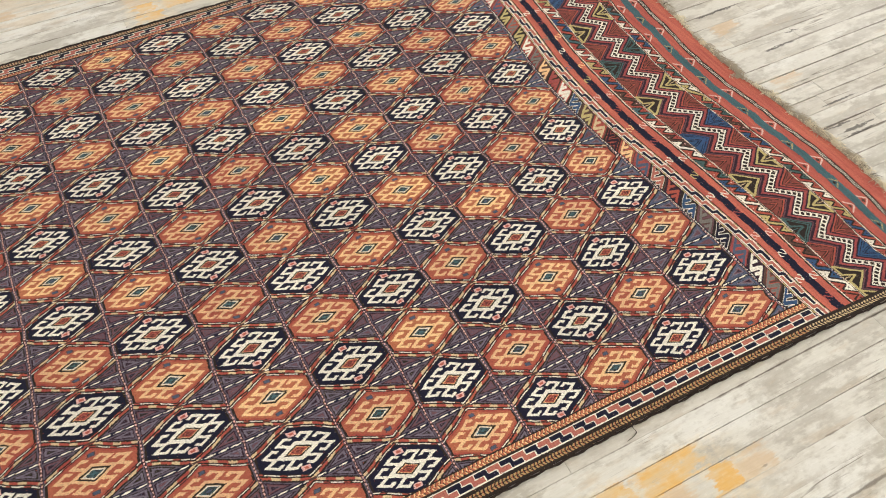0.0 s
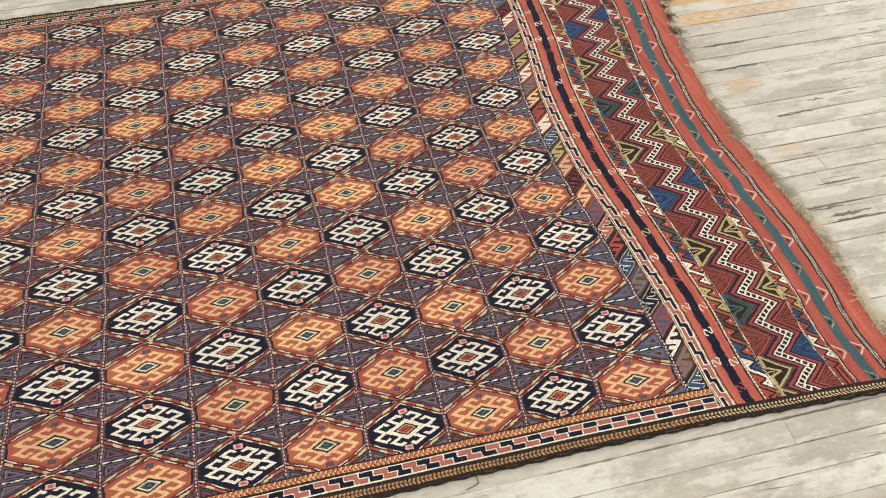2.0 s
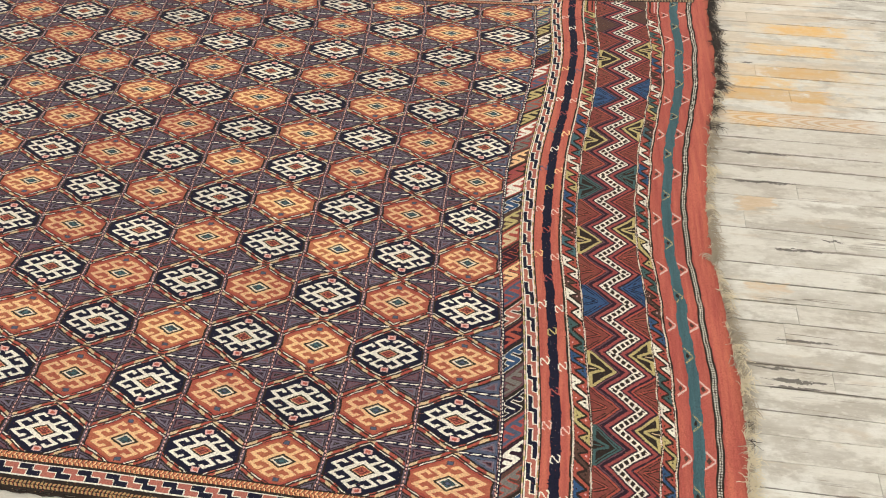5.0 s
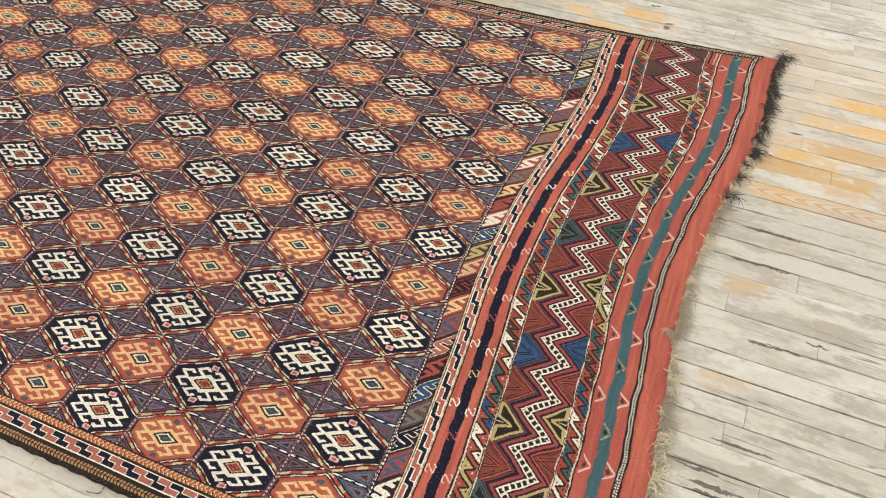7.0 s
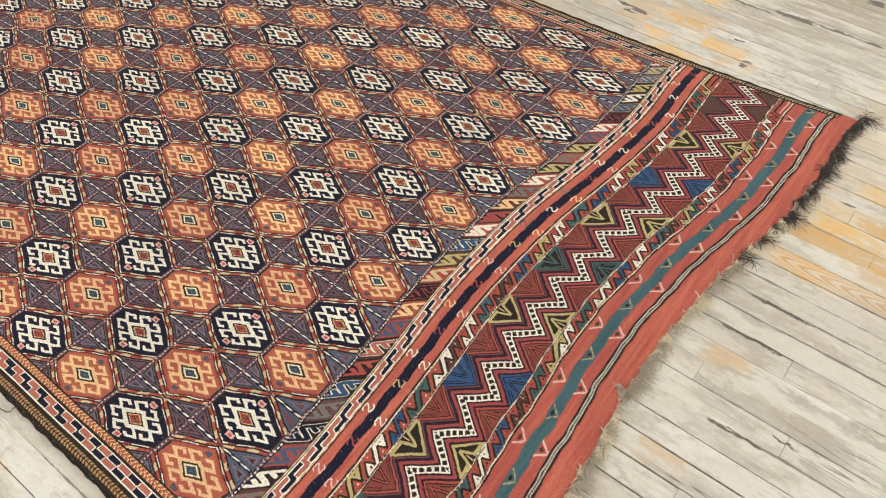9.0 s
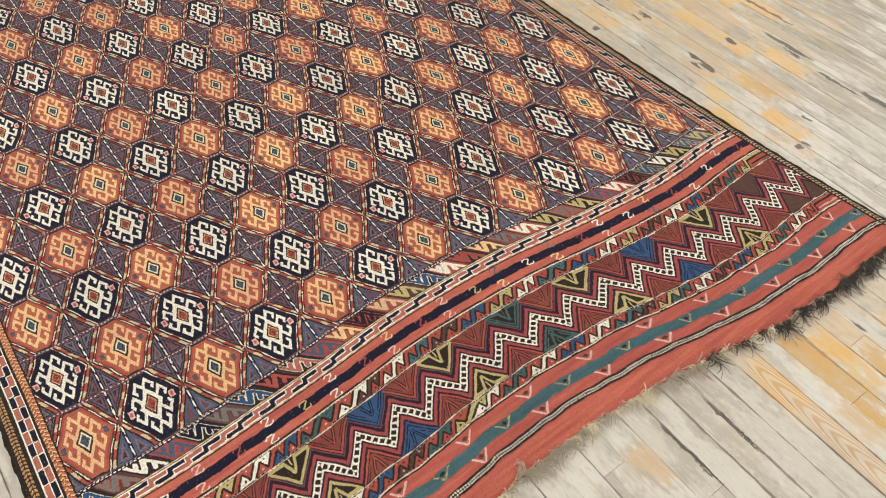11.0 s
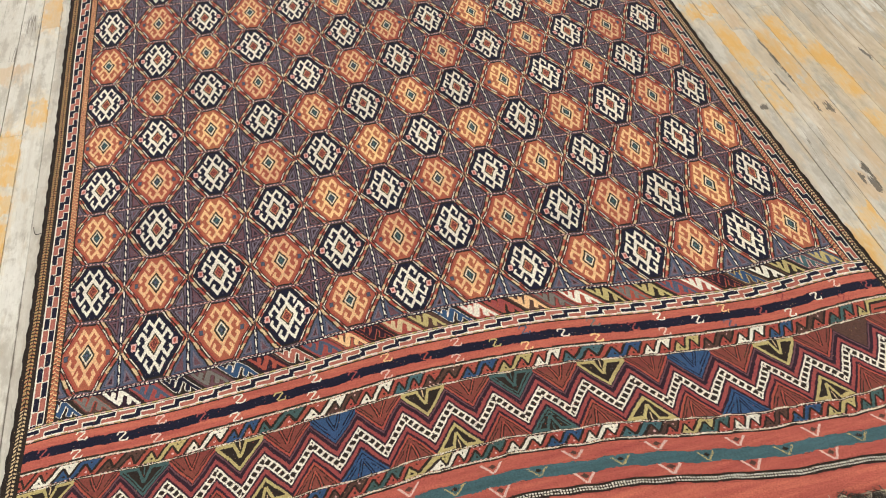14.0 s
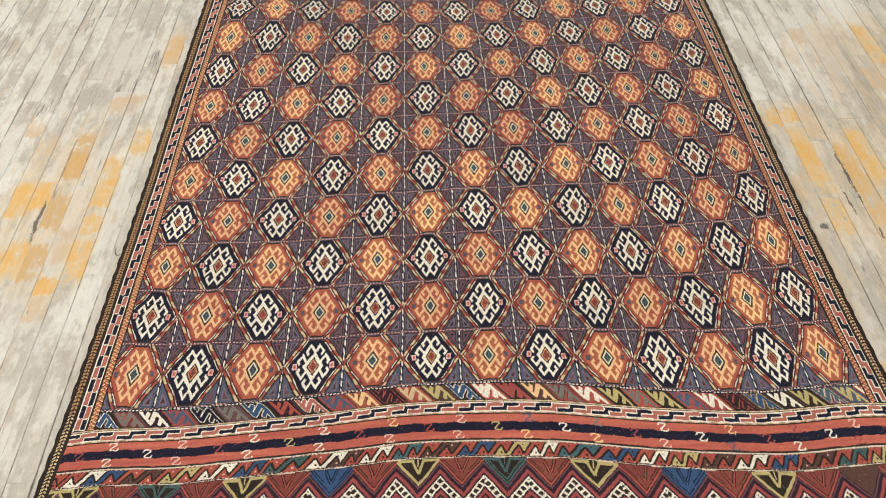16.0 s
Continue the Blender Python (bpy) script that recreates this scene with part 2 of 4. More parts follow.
    aged = n.math("MULTIPLY", aged, n.step(n.noise(n.scaled(turned, 26, 4.0, 1), 1.0, 5.0, 0.66), 0.38, 0.56))
    tone = n.mix(n.math("MULTIPLY", aged, 0.72), tone, (0.345, 0.292, 0.205, 1))
    checks = n.math("MULTIPLY", n.step(n.noise(n.scaled(turned, 210, 9, 1), 1.0, 3.0, 0.6), 0.56, 0.66), n.math("MULTIPLY", aged, n.step(mottle, 0.46, 0.60)))
    tone = n.mix(n.math("MULTIPLY", checks, 0.45), tone, (0.15, 0.12, 0.09, 1))
    # the varnish keeps to its board, its ends are ragged and it is worn through in places
    fray = n.math("MULTIPLY", n.math("SUBTRACT", n.noise(n.scaled(place, 60, 17, 1), 1.0, 5.0, 0.62), 0.5), 0.11)
    side = n.math("MULTIPLY", n.math("SUBTRACT", n.noise(n.scaled(place, 30, 22, 1), 1.0, 4.0, 0.62), 0.5), 0.030)
    frayed = n.add("ShaderNodeVectorMath", {0: place, 1: n.add("ShaderNodeCombineXYZ", {0: side, 1: fray, 2: 0.0}).outputs[0]}, operation="ADD").outputs[0]

    def after(vector, value):
        """The vector, worked out once the value is known, so that few values are held at a time."""
        return n.add("ShaderNodeVectorMath", {0: value, 1: (1e-9, 1e-9, 1e-9), 2: vector}, operation="MULTIPLY_ADD").outputs[0]

    def rests(spots):
        """How deep within the nearest of the spots; below nought outside."""
        best = None
        for board, y0, y1 in spots:
            mid = (y0 + y1) / 2
            where = frayed if best is None else after(frayed, best)
            spot = n.add("ShaderNodeMapping", {"Vector": where, "Location": (ORIGIN + (board + 0.5) * PITCH + LEAN * mid, mid, 0), "Scale": (0.0310, (y1 - y0) / 2 + 0.015, 1)}, vector_type="TEXTURE").outputs[0]
            far = n.add("ShaderNodeSeparateXYZ", {0: n.add("ShaderNodeVectorMath", {0: spot}, operation="ABSOLUTE").outputs[0]})
            deep = n.math("SUBTRACT", 1.0, n.math("MAXIMUM", n.math("POWER", far.outputs[0], 2.0), far.outputs[1]))
            best = deep if best is None else n.math("MAXIMUM", best, deep)
        return best

    worn_thin = n.noise(n.scaled(turned, 21, 7.0, 1), 1.0, 5.0, 0.62)
    fleck = n.noise(n.scaled(place, 44, 30, 1), 1.0, 4.0, 0.65)
    haze = None
    for x, y, rx, ry in ((1.32, 0.35, 0.50, 0.75), (-1.22, 0.58, 0.24, 0.45), (0.80, -0.85, 0.55, 0.40), (1.40, 1.20, 0.35, 0.40)):
        spot = n.add("ShaderNodeMapping", {"Vector": place if haze is None else after(place, haze), "Location": (x, y, 0), "Scale": (rx, ry, 5)}, vector_type="TEXTURE").outputs[0]
        ball = n.add("ShaderNodeTexGradient", {"Vector": spot}, gradient="SPHERICAL").outputs["Fac"]
        haze = ball if haze is None else n.math("MAXIMUM", haze, ball)
    tinted = n.step(n.math("ADD", n.noise(n.scaled(turned, 19, 4.0, 1), 1.0, 4.0, 0.6), n.math("MULTIPLY", n.step(haze, 0.0, 0.6), 0.13)), 0.54, 0.66)
    tone = n.mix(n.math("MULTIPLY", n.math("MULTIPLY", tinted, n.step(haze, 0.0, 0.25)), 0.48), tone, (0.63, 0.50, 0.335, 1))
    old_tan = n.math("MULTIPLY", n.step(rests(TAN_SPOTS), 0.0, 0.30), n.step(worn_thin, 0.62, 0.44))
    tone = n.mix(n.math("MULTIPLY", old_tan, 0.70), tone, (0.60, 0.43, 0.25, 1))
    inside_spot = rests(AMBER_SPOTS)
    glaze = n.math("MULTIPLY", n.step(inside_spot, -1.3, 0.0), n.step(fleck, 0.60, 0.42))
    tone = n.mix(n.math("MULTIPLY", glaze, 0.42), tone, (0.72, 0.61, 0.42, 1))
    left = n.math("MULTIPLY", n.step(inside_spot, -0.05, 0.28), n.step(n.math("ADD", worn_thin, n.math("MULTIPLY", n.math("SUBTRACT", fleck, 0.5), 0.5)), 0.70, 0.54))
    amber = n.mix(n.step(worn_thin, 0.56, 0.40), (0.67, 0.48, 0.24, 1), (0.72, 0.41, 0.095, 1))
    amber = n.mix(n.math("MULTIPLY", n.step(fleck, 0.50, 0.66), 0.45), amber, (0.74, 0.57, 0.31, 1))
    amber = n.mix(n.math("MULTIPLY", n.step(n.math("FRACT", n.math("MULTIPLY", lot, 13.7)), 0.72, 0.88), 0.45), amber, (0.46, 0.28, 0.12, 1))
    tone = n.mix(n.math("MULTIPLY", left, 0.88), tone, amber)
    tone = n.mix(n.math("MULTIPLY", n.math("MULTIPLY", dirt, left), 0.5), tone, (0.20, 0.13, 0.07, 1))
    flame = n.add("ShaderNodeMapping", {"Vector": place, "Location": FLAME, "Rotation": (0, 0, -0.018)}, vector_type="TEXTURE").outputs[0]
    flame_at = n.add("ShaderNodeSeparateXYZ", {0: flame})
    bow = n.math("ADD", n.math("MULTIPLY", n.math("MULTIPLY", flame_at.outputs[0], flame_at.outputs[0]), 210.0), n.math("ADD", flame_at.outputs[1], n.math("MULTIPLY", cloud, 0.06)))
    rings = n.step(n.math("SINE", n.math("MULTIPLY", bow, 135.0)), -0.6, 0.9)
    one_board = n.math("MULTIPLY", n.math("LESS_THAN", n.math("ABSOLUTE", flame_at.outputs[0]), 0.0290), n.math("SUBTRACT", 1.0, n.step(n.math("ADD", n.math("ABSOLUTE", flame_at.outputs[1]), n.math("MULTIPLY", ragged, 0.15)), 0.16, 0.27)))
    tone = n.mix(n.math("MULTIPLY", one_board, 0.55), tone, n.mix(rings, (0.68, 0.57, 0.42, 1), (0.55, 0.29, 0.09, 1)))
    mark = n.step(n.noise(n.scaled(turned, 55, 15, 1), 1.0, 3.0, 0.6), 0.71, 0.79)
    worn = None
    shaken = n.add("ShaderNodeVectorMath", {0: place, 1: n.add("ShaderNodeCombineXYZ", {0: n.math("MULTIPLY", n.math("SUBTRACT", mottle, 0.5), 0.025), 1: n.math("MULTIPLY", n.math("SUBTRACT", cloud, 0.5), 0.10), 2: 0.0}).outputs[0]}, operation="ADD").outputs[0]
    for x, y, rx, ry in DARK:
        spot = n.add("ShaderNodeMapping", {"Vector": shaken if worn is None else after(shaken, worn), "Location": (x, y, 0), "Scale": (0.95 * rx, 1.15 * ry, 5)}, vector_type="TEXTURE").outputs[0]
        ball = n.add("ShaderNodeTexGradient", {"Vector": spot}, gradient="SPHERICAL").outputs["Fac"]
        worn = ball if worn is None else n.math("MAXIMUM", worn, ball)
    chips = n.step(n.math("ADD", worn, n.math("ADD", n.math("MULTIPLY", n.math("SUBTRACT", grain, 0.5), 1.8), n.math("MULTIPLY", n.math("SUBTRACT", fleck, 0.5), 1.2))), 0.18, 0.42)
    tone = n.mix(n.math("MULTIPLY", n.math("MULTIPLY", chips, n.step(worn, 0.0, 0.12)), 0.85), tone, (0.075, 0.064, 0.055, 1))
    tone = n.mix(n.math("MULTIPLY", mark, 0.55), tone, (0.15, 0.12, 0.095, 1))
    fine = n.math("ADD", n.math("MULTIPLY", grain, 0.22), 0.89)
    tone = n.mix(1.0, tone, n.add("ShaderNodeCombineColor", {0: fine, 1: fine, 2: fine}).outputs[0], "MULTIPLY")
    n.put(n.bsdf.inputs["Base Color"], tone)
    rough = n.math("ADD", n.math("MULTIPLY", cloud, 0.32), 0.36)
    n.put(n.bsdf.inputs["Roughness"], n.math("SUBTRACT", rough, n.math("MULTIPLY", left, 0.14)))
    n.bsdf.inputs["Specular IOR Level"].default_value = 0.42
    n.bump(n.math("ADD", grain, n.math("MULTIPLY", streak, 1.4)), 0.30, 0.0012)
    return n.mat


def plain(name, rgb, rough=0.7, vary=0.10, scale=3.0, metal=0.0):
    n = Nodes(name)
    place = n.add("ShaderNodeNewGeometry").outputs["Position"]
    coarse, fine = n.noise(place, scale, 4.0), n.noise(place, scale * 40, 2.0)
    value = n.math("ADD", n.math("MULTIPLY", n.math("ADD", coarse, n.math("MULTIPLY", fine, 0.5)), 2 * vary), 1 - 1.5 * vary)
    tone = n.add("ShaderNodeHueSaturation", {"Value": value, "Color": (*rgb, 1)}).outputs[0]
    n.put(n.bsdf.inputs["Base Color"], tone)
    n.bsdf.inputs["Roughness"].default_value, n.bsdf.inputs["Metallic"].default_value = rough, metal
    n.bump(fine, 0.15, 0.002)
    return n.mat


BOARD = board_wood()
GROOVE = plain("dusty_groove", (0.085, 0.068, 0.05), 0.95)
PLASTER = plain("white_plaster", (0.78, 0.76, 0.71), 0.85)
PAINT = plain("white_window_paint", (0.80, 0.79, 0.76), 0.45)
GLASS = bpy.data.materials.new("window_glass")
GLASS.use_nodes = True
GLASS.node_tree.nodes["Principled BSDF"].inputs["Transmission Weight"].default_value = 1.0
GLASS.node_tree.nodes["Principled BSDF"].inputs["Roughness"].default_value = 0.0


# ---- building helpers ----
def block(bm, x0, x1, y0, y1, z0, z1, edge=0.0):
    """A box in bm, its edges rounded off where edge is given."""
    made = bmesh.ops.create_cube(bm, size=1.0, matrix=Matrix.Translation(((x0 + x1) / 2, (y0 + y1) / 2, (z0 + z1) / 2)) @ Matrix.Diagonal((x1 - x0, y1 - y0, z1 - z0, 1)))
    if edge:
        edges = {e for v in made["verts"] for e in v.link_edges}
        bmesh.ops.bevel(bm, geom=list(edges), offset=edge, segments=1, affect="EDGES")
    return bm


def part(name, bm, material, parent=None, label=""):
    mesh = bpy.data.meshes.new(name)
    bm.to_mesh(mesh)
    bm.free()
    mesh.materials.append(material)
    ob = new(name, mesh)
    ob.parent = parent
    return tagged(ob, label)


# ---- room ----
def wall(name, side):
    """A plastered wall, 0.2 m thick, with its window openings cut through."""
    x0, x1, y0, y1, high = ROOM
    spans = sorted((a - w / 2, a + w / 2) for s, a, w in WINDOWS if s == side)
    low, top = (x0 - 0.2, x1 + 0.2) if side in ("north", "south") else (y0, y1)
    bm = bmesh.new()

    def piece(a, b, z0, z1):
        if side == "north":
            block(bm, a, b, y1, y1 + 0.2, z0, z1)
        elif side == "south":
            block(bm, a, b, y0 - 0.2, y0, z0, z1)
        elif side == "east":
            block(bm, x1, x1 + 0.2, a, b, z0, z1)
        else:
            block(bm, x0 - 0.2, x0, a, b, z0, z1)

    at = low
    for a, b in spans:
        piece(at, a, 0, high)
        piece(a, b, 0, SILL)
        piece(a, b, HEAD, high)
        at = b
    piece(at, top, 0, high)
    return tagged(part(name, bm, PLASTER), "plain white plastered wall with window openings", "wall", kind="structure")


for side in ("north", "south", "east", "west"):
    wall("wall_" + side, side)
roof = bmesh.new()
block(roof, ROOM[0] - 0.2, ROOM[1] + 0.2, ROOM[2] - 0.2, ROOM[3] + 0.2, ROOM[4], ROOM[4] + 0.15)
tagged(part("ceiling", roof, PLASTER), "plain white plastered ceiling", "ceiling", kind="structure")


def window(name, side, along, wide):
    """An unseen white sash window, added in its opening round the lamp: frame, glazing bars and panes."""
    base = {"north": pose(along, ROOM[3] + 0.10, SILL), "south": pose(along, ROOM[2] - 0.10, SILL, 0, 0, 180),
            "east": pose(ROOM[1] + 0.10, along, SILL, 0, 0, -90), "west": pose(ROOM[0] - 0.10, along, SILL, 0, 0, 90)}[side]
    ob = new(name)
    ob.matrix_world = base
    tagged(ob, "unseen white painted sash window with clear panes, added to carry daylight", "window", kind="structure")
    w, h = wide / 2, HEAD - SILL
    bm = bmesh.new()
    for x0, x1, z0, z1 in ((-w, -w + 0.06, 0, h), (w - 0.06, w, 0, h), (-w + 0.06, w - 0.06, 0, 0.06), (-w + 0.06, w - 0.06, h - 0.06, h)):
        block(bm, x0, x1, -0.04, 0.04, z0, z1, 0.004)
    part("window_frame", bm, PAINT, ob)
    bm = bmesh.new()
    block(bm, -0.02, 0.02, -0.02, 0.02, 0.06, h - 0.06, 0.003)
    part("glazing_bar", bm, PAINT, ob)
    for x0, x1 in ((-w + 0.06, -0.02), (0.02, w - 0.06)):
        bm = bmesh.new()
        block(bm, x0, x1, -0.003, 0.003, 0.06, h - 0.06)
        part("pane", bm, GLASS, ob).visible_shadow = False


for k, (side, along, wide) in enumerate(WINDOWS):
    window(f"window_{k + 1}", side, along, wide)

# ---- rug: chart to floor ----
CELL_U, CELL_V = 0.1382, 0.1735        # one medallion's field, across and along
START = -0.087                         # where the end panel begins
LEFT, RIGHT = -0.880, 0.891            # the medallion field between its side borders
SIDE = 0.084                           # a side border's width
ROWS = 12
PULL_X = [0.0033, 0.0109, 0.0078, -0.0087, 0.0071, -0.0503, 0.0721, -0.044, -0.0254, -0.0146, 0.0075, 0.0047, 0.0184, 0.0124, -0.0312, 0.027, -0.0005, 0.0101, -0.0052, -0.0308, 0.0038]
PULL_Y = [-0.0439, 0.0725, -0.0103, -0.0821, 0.0807, -0.0556, 0.0502, -0.1712, 0.1075, -0.0147, -0.0036, -0.0061, 0.0857, -0.0636, 0.0245]
BEND = [0.0384, -0.0361, -0.2126, 0.0555, 0.3099, -0.0211, -0.1421]
WAVE = [0.0026, -0.0065, -0.0784, -0.0045, 0.188, -0.0483, -0.1157, 0.04]
POWERS = [(a, b) for a in range(6) for b in range(4) if a + b <= 6]


def lay(u, v):
    """Where a point of the rug's chart lies on the floor: the rug is pulled out of true and bowed at its end."""
    s, up, down = u / 0.9, np.maximum(v, 0), np.minimum(v - START, 0)
    far, reach, vx = np.minimum(up, 1.6), np.clip(v - START, 0, 1.6), np.clip(v, -0.7, 1.6)
    fade = np.exp(-(np.maximum(v, START) - START) / 0.30)
    ramp = np.clip((-v - 0.28) / 0.34, 0, 1)
    x = u + sum(c * s**a * vx**b for c, (a, b) in zip(PULL_X, POWERS))
    y = v + 0.0068 * far**2 + -0.0238 * far**3 + 0.0929 * s * far + 0.0471 * s * down
    y = y + sum(c * s**a * reach**b for c, (a, b) in zip(PULL_Y, [ab for ab in POWERS if ab[1]]))
    y = y + sum(c * s**k for k, c in enumerate(BEND)) * fade + sum(c * s**k for k, c in enumerate(WAVE)) * ramp
    x = x + 0.0075 * np.exp(-(((u - 2 * CELL_U) / 0.05) ** 2)) + 0.0005 * np.sin(9.1 * v + 1.3) + 0.0004 * np.sin(23 * v + 2 * s)
    y = y + 0.0012 * np.sin(19 * u + 5 * v)
    slack = np.clip((START - 0.08 - v) / 0.25, 0, 1)
    y = y + slack * (0.0009 * np.sin(71 * u + 6 * v) + 0.0006 * np.sin(117 * u - 9 * v + 1) + 0.0014 * np.sin(33 * u + 2))
    z = 0.0065 + 0.0015 * np.sin(5.3 * u + 3 * v) * np.sin(4.1 * v + 1) + 0.006 * ramp * (0.5 + 0.5 * np.sin(11.5 * u + 0.6)) * np.clip((0.62 + v) / 0.06, 0.25, 1)
    return x, y, z


# ---- rug: the woven chart ----
STEP_U, STEP_V = 0.0011, 0.0016
END = START - 0.534
FAR = (ROWS - 0.5) * CELL_V
U_EDGE = np.arange(LEFT - SIDE, RIGHT + SIDE + STEP_U / 2, STEP_U)
V_EDGE = np.arange(END, FAR + 0.10 + STEP_V / 2, STEP_V)
U, V = np.meshgrid((U_EDGE[1:] + U_EDGE[:-1]) / 2, (V_EDGE[1:] + V_EDGE[:-1]) / 2)
YARN = np.full(U.shape, ID["coral"], np.int8)
PIECE = np.zeros(U.shape, np.int16)
rng = np.random.default_rng(7)
# the weaver's hand: lines wander a little
US = U + 0.0007 * np.sin(41 * U + 63 * V) + 0.0007 * np.sin(97 * V - 31 * U) + 0.0003 * np.sin(211 * V + 170 * U)
VS = V + 0.0007 * np.sin(57 * U - 29 * V) + 0.0007 * np.sin(113 * U + 19 * V) + 0.0003 * np.sin(190 * U - 160 * V)
US += np.repeat(rng.normal(0, 0.00012, (U.shape[0], U.shape[1] // 9 + 1)), 9, 1)[:, : U.shape[1]]
VS += np.repeat(rng.normal(0, 0.00010, (U.shape[0] // 2 + 1, U.shape[1])), 2, 0)[: U.shape[0]][:, np.arange(U.shape[1]) // 3 * 3]


def frac(a):
    return a - np.floor(a)


def weave(mask, yarn):
    YARN[mask] = ID[yarn]


def steps(along, across, pitch, shift=0.27):
    """The stepped border: navy and red keys, each outlined in ivory; across runs from 0 to 1."""
    half = across > 0.5
    phase = frac(along / pitch + np.where(half, shift, 0.0))
    navy = (phase < 0.5) & (across > 0.06) & (across < 0.94)
    line = 0.0019 / pitch
    rim = (np.minimum(np.minimum(phase, 1 - phase), np.abs(phase - 0.5)) < 0.55 * line) & (across > 0.02) & (across < 0.98)
    rim |= np.abs(np.abs(across - 0.5) - 0.455) < 0.045
    bar = (np.abs(across - 0.5) < 0.045) & ((frac(along / pitch) < 0.5) != (frac(along / pitch + shift) < 0.5))
    return navy, rim | bar


def field_cells():
    col = np.clip(np.rint(US / CELL_U), -6, 6)
    row = np.rint(VS / CELL_V)
    tilt = rng.normal(0, 0.045, (13, ROWS + 2))
    k = (col + 6).astype(int), np.clip(row, 0, ROWS).astype(int)
    p = (US - col * CELL_U) / (CELL_U / 2)
    q = (VS - row * CELL_V) / (CELL_V / 2)
    p, q = p + tilt[k] * q * (1 - np.abs(p)).clip(0), q + 0.6 * tilt[k[0], k[1] + 1] * p * (1 - np.abs(q)).clip(0)
    P, Q = np.abs(p), np.abs(q)
    return k[0], k[1], p, q, P, Q


inside = (U > LEFT) & (U < RIGHT) & (V > START) & (V < FAR)
COL, ROW, p, q, P, Q = field_cells()
m = P + 0.655 * Q
dark = (COL + ROW) % 2 == 1
i, j = m / 0.86, (P - 0.655 * Q) / 0.86
lot = rng.random((13, ROWS + 2))[COL, ROW]

# ground between the medallions: small triangles with a line and a core
weave(inside, "aubergine")
gap = np.minimum(np.minimum((m - 1.10) * 0.8, 0.92 - P), 0.965 - Q)
corner = inside & (m > 1.10)
turn = lot + (p > 0) * 0.37 + (q > 0) * 0.21
for lo, hi, shades in ((0.030, 0.058, "plum umber plum"), (0.058, 0.100, "mauve dusk mauve"), (0.118, 0.148, "plum umber dusk"), (0.148, 0.190, "grey mauve slate"), (0.215, 0.245, "dusk red mauve"), (0.275, 1.0, "umber grey plum")):
    for k, name in enumerate(shades.split()):
        weave(corner & (gap > lo) & (gap < hi) & (np.floor(3 * frac(turn * (5 + 40 * lo))) == k), name)
low = corner & (ROW == 0) & (q < 0)
weave(low & (gap < 0.055), "slate")
weave(low & (gap > 0.10) & (gap < 0.125), "dusk")
# outlines of the medallions
line = inside & (m >= 0.835) & (m <= 1.10)
weave(line, "umber")
weave(line & (m > 0.868) & (m < 0.902) & (frac(q * 2.1 + 0.4 * p + lot) < 0.66), "ivory")
weave(line & (m > 0.868) & (m < 0.902) & (frac(q * 2.1 + 0.4 * p + lot) > 0.70), "red")
weave(line & (m > 0.955) & (m < 1.045), "red")
weave(line & (m > 0.955) & (m < 1.045) & (frac(q * 2.3 + 0.5 * p + 2 * lot) < 0.44), "straw")
seam = np.abs(frac((U + 0.3 * (US - U)) / CELL_U) - 0.5) * CELL_U
weave(inside & (seam < 0.0042) & (Q > 0.12) & (np.abs(U) < 6.4 * CELL_U), "navy")
weave(inside & (seam < 0.0017) & (frac(V / 0.0248 + 0.21 * COL) < 0.64) & (Q > 0.07), "ivory")
weave(inside & (seam < 0.0026) & (Q <= 0.10), "brown")
weave(inside & (Q > 0.955) & (m > 0.83), "aubergine")
weave(inside & (Q > 0.966) & (m > 0.83), "plum")
weave(inside & (Q > 0.982) & (frac(US / 0.0084) < 0.55), "blush")
weave(inside & (Q > 0.982) & (frac(US / 0.0084) >= 0.55), "brown")
# medallion bodies
body = inside & (m < 0.835) & (Q < 0.95)
weave(body & dark, "navy")
weave(body & ~dark, "rust")
weave(body & ~dark & (m > 0.765), "red")
weave(body & (Q > 0.90), "umber")
# four pairs of hooks: out from the ring, along its side and back
along = P - 0.655 * Q
hook = np.zeros(m.shape, bool)
thick = np.where(dark, 0.049, 0.057)
for at, way in ((-0.335, 0.275), (0.125, 0.265)):
    end = at + way
    hook |= (m > 0.28) & (m < 0.682) & (np.abs(along - at) < thick)
    hook |= (m > 0.590) & (m < 0.685) & (along > at - thick) & (along < end + thick)
    hook |= (m > 0.485) & (m < 0.682) & (np.abs(along - end) < thick)
figure = body & (((m > 0.215) & (m < 0.345)) | (hook & (Q < 0.90)))
weave(figure & dark, "ivory")
weave(figure & ~dark, "gold")
star = np.maximum(np.abs(P - 0.610) / 0.080, Q / 0.105)
weave(body & (star < 1) & dark, "blush")
weave(body & (star < 1) & ~dark, "salmon")
weave(body & (star < 0.52) & dark, "coral")
weave(body & (star < 0.80) & ~dark, "brown")
weave(body & (star < 0.62) & ~dark, "slate")
for lo, hi, on_navy, on_rust in ((0.0, 0.055, "brick", "teal"), (0.055, 0.08, "coral", "umber"), (0.08, 0.105, "umber", "teal"), (0.105, 0.13, "red", "umber"), (0.13, 0.165, "red", "ivory"), (0.165, 0.185, "gold", "straw"), (0.185, 0.245, "umber", "umber")):
    ring = body & (m >= lo) & (m < hi)
    weave(body & dark & (m >= 0.88 * lo) & (m < 0.88 * hi), on_navy)
    weave(ring & ~dark, on_rust)
weave(body & (m < 0.055) & ~dark & (lot > 0.7), "slate")
weave(body & (m >= 0.145) & (m < 0.163) & dark & (lot < 0.4), "straw")

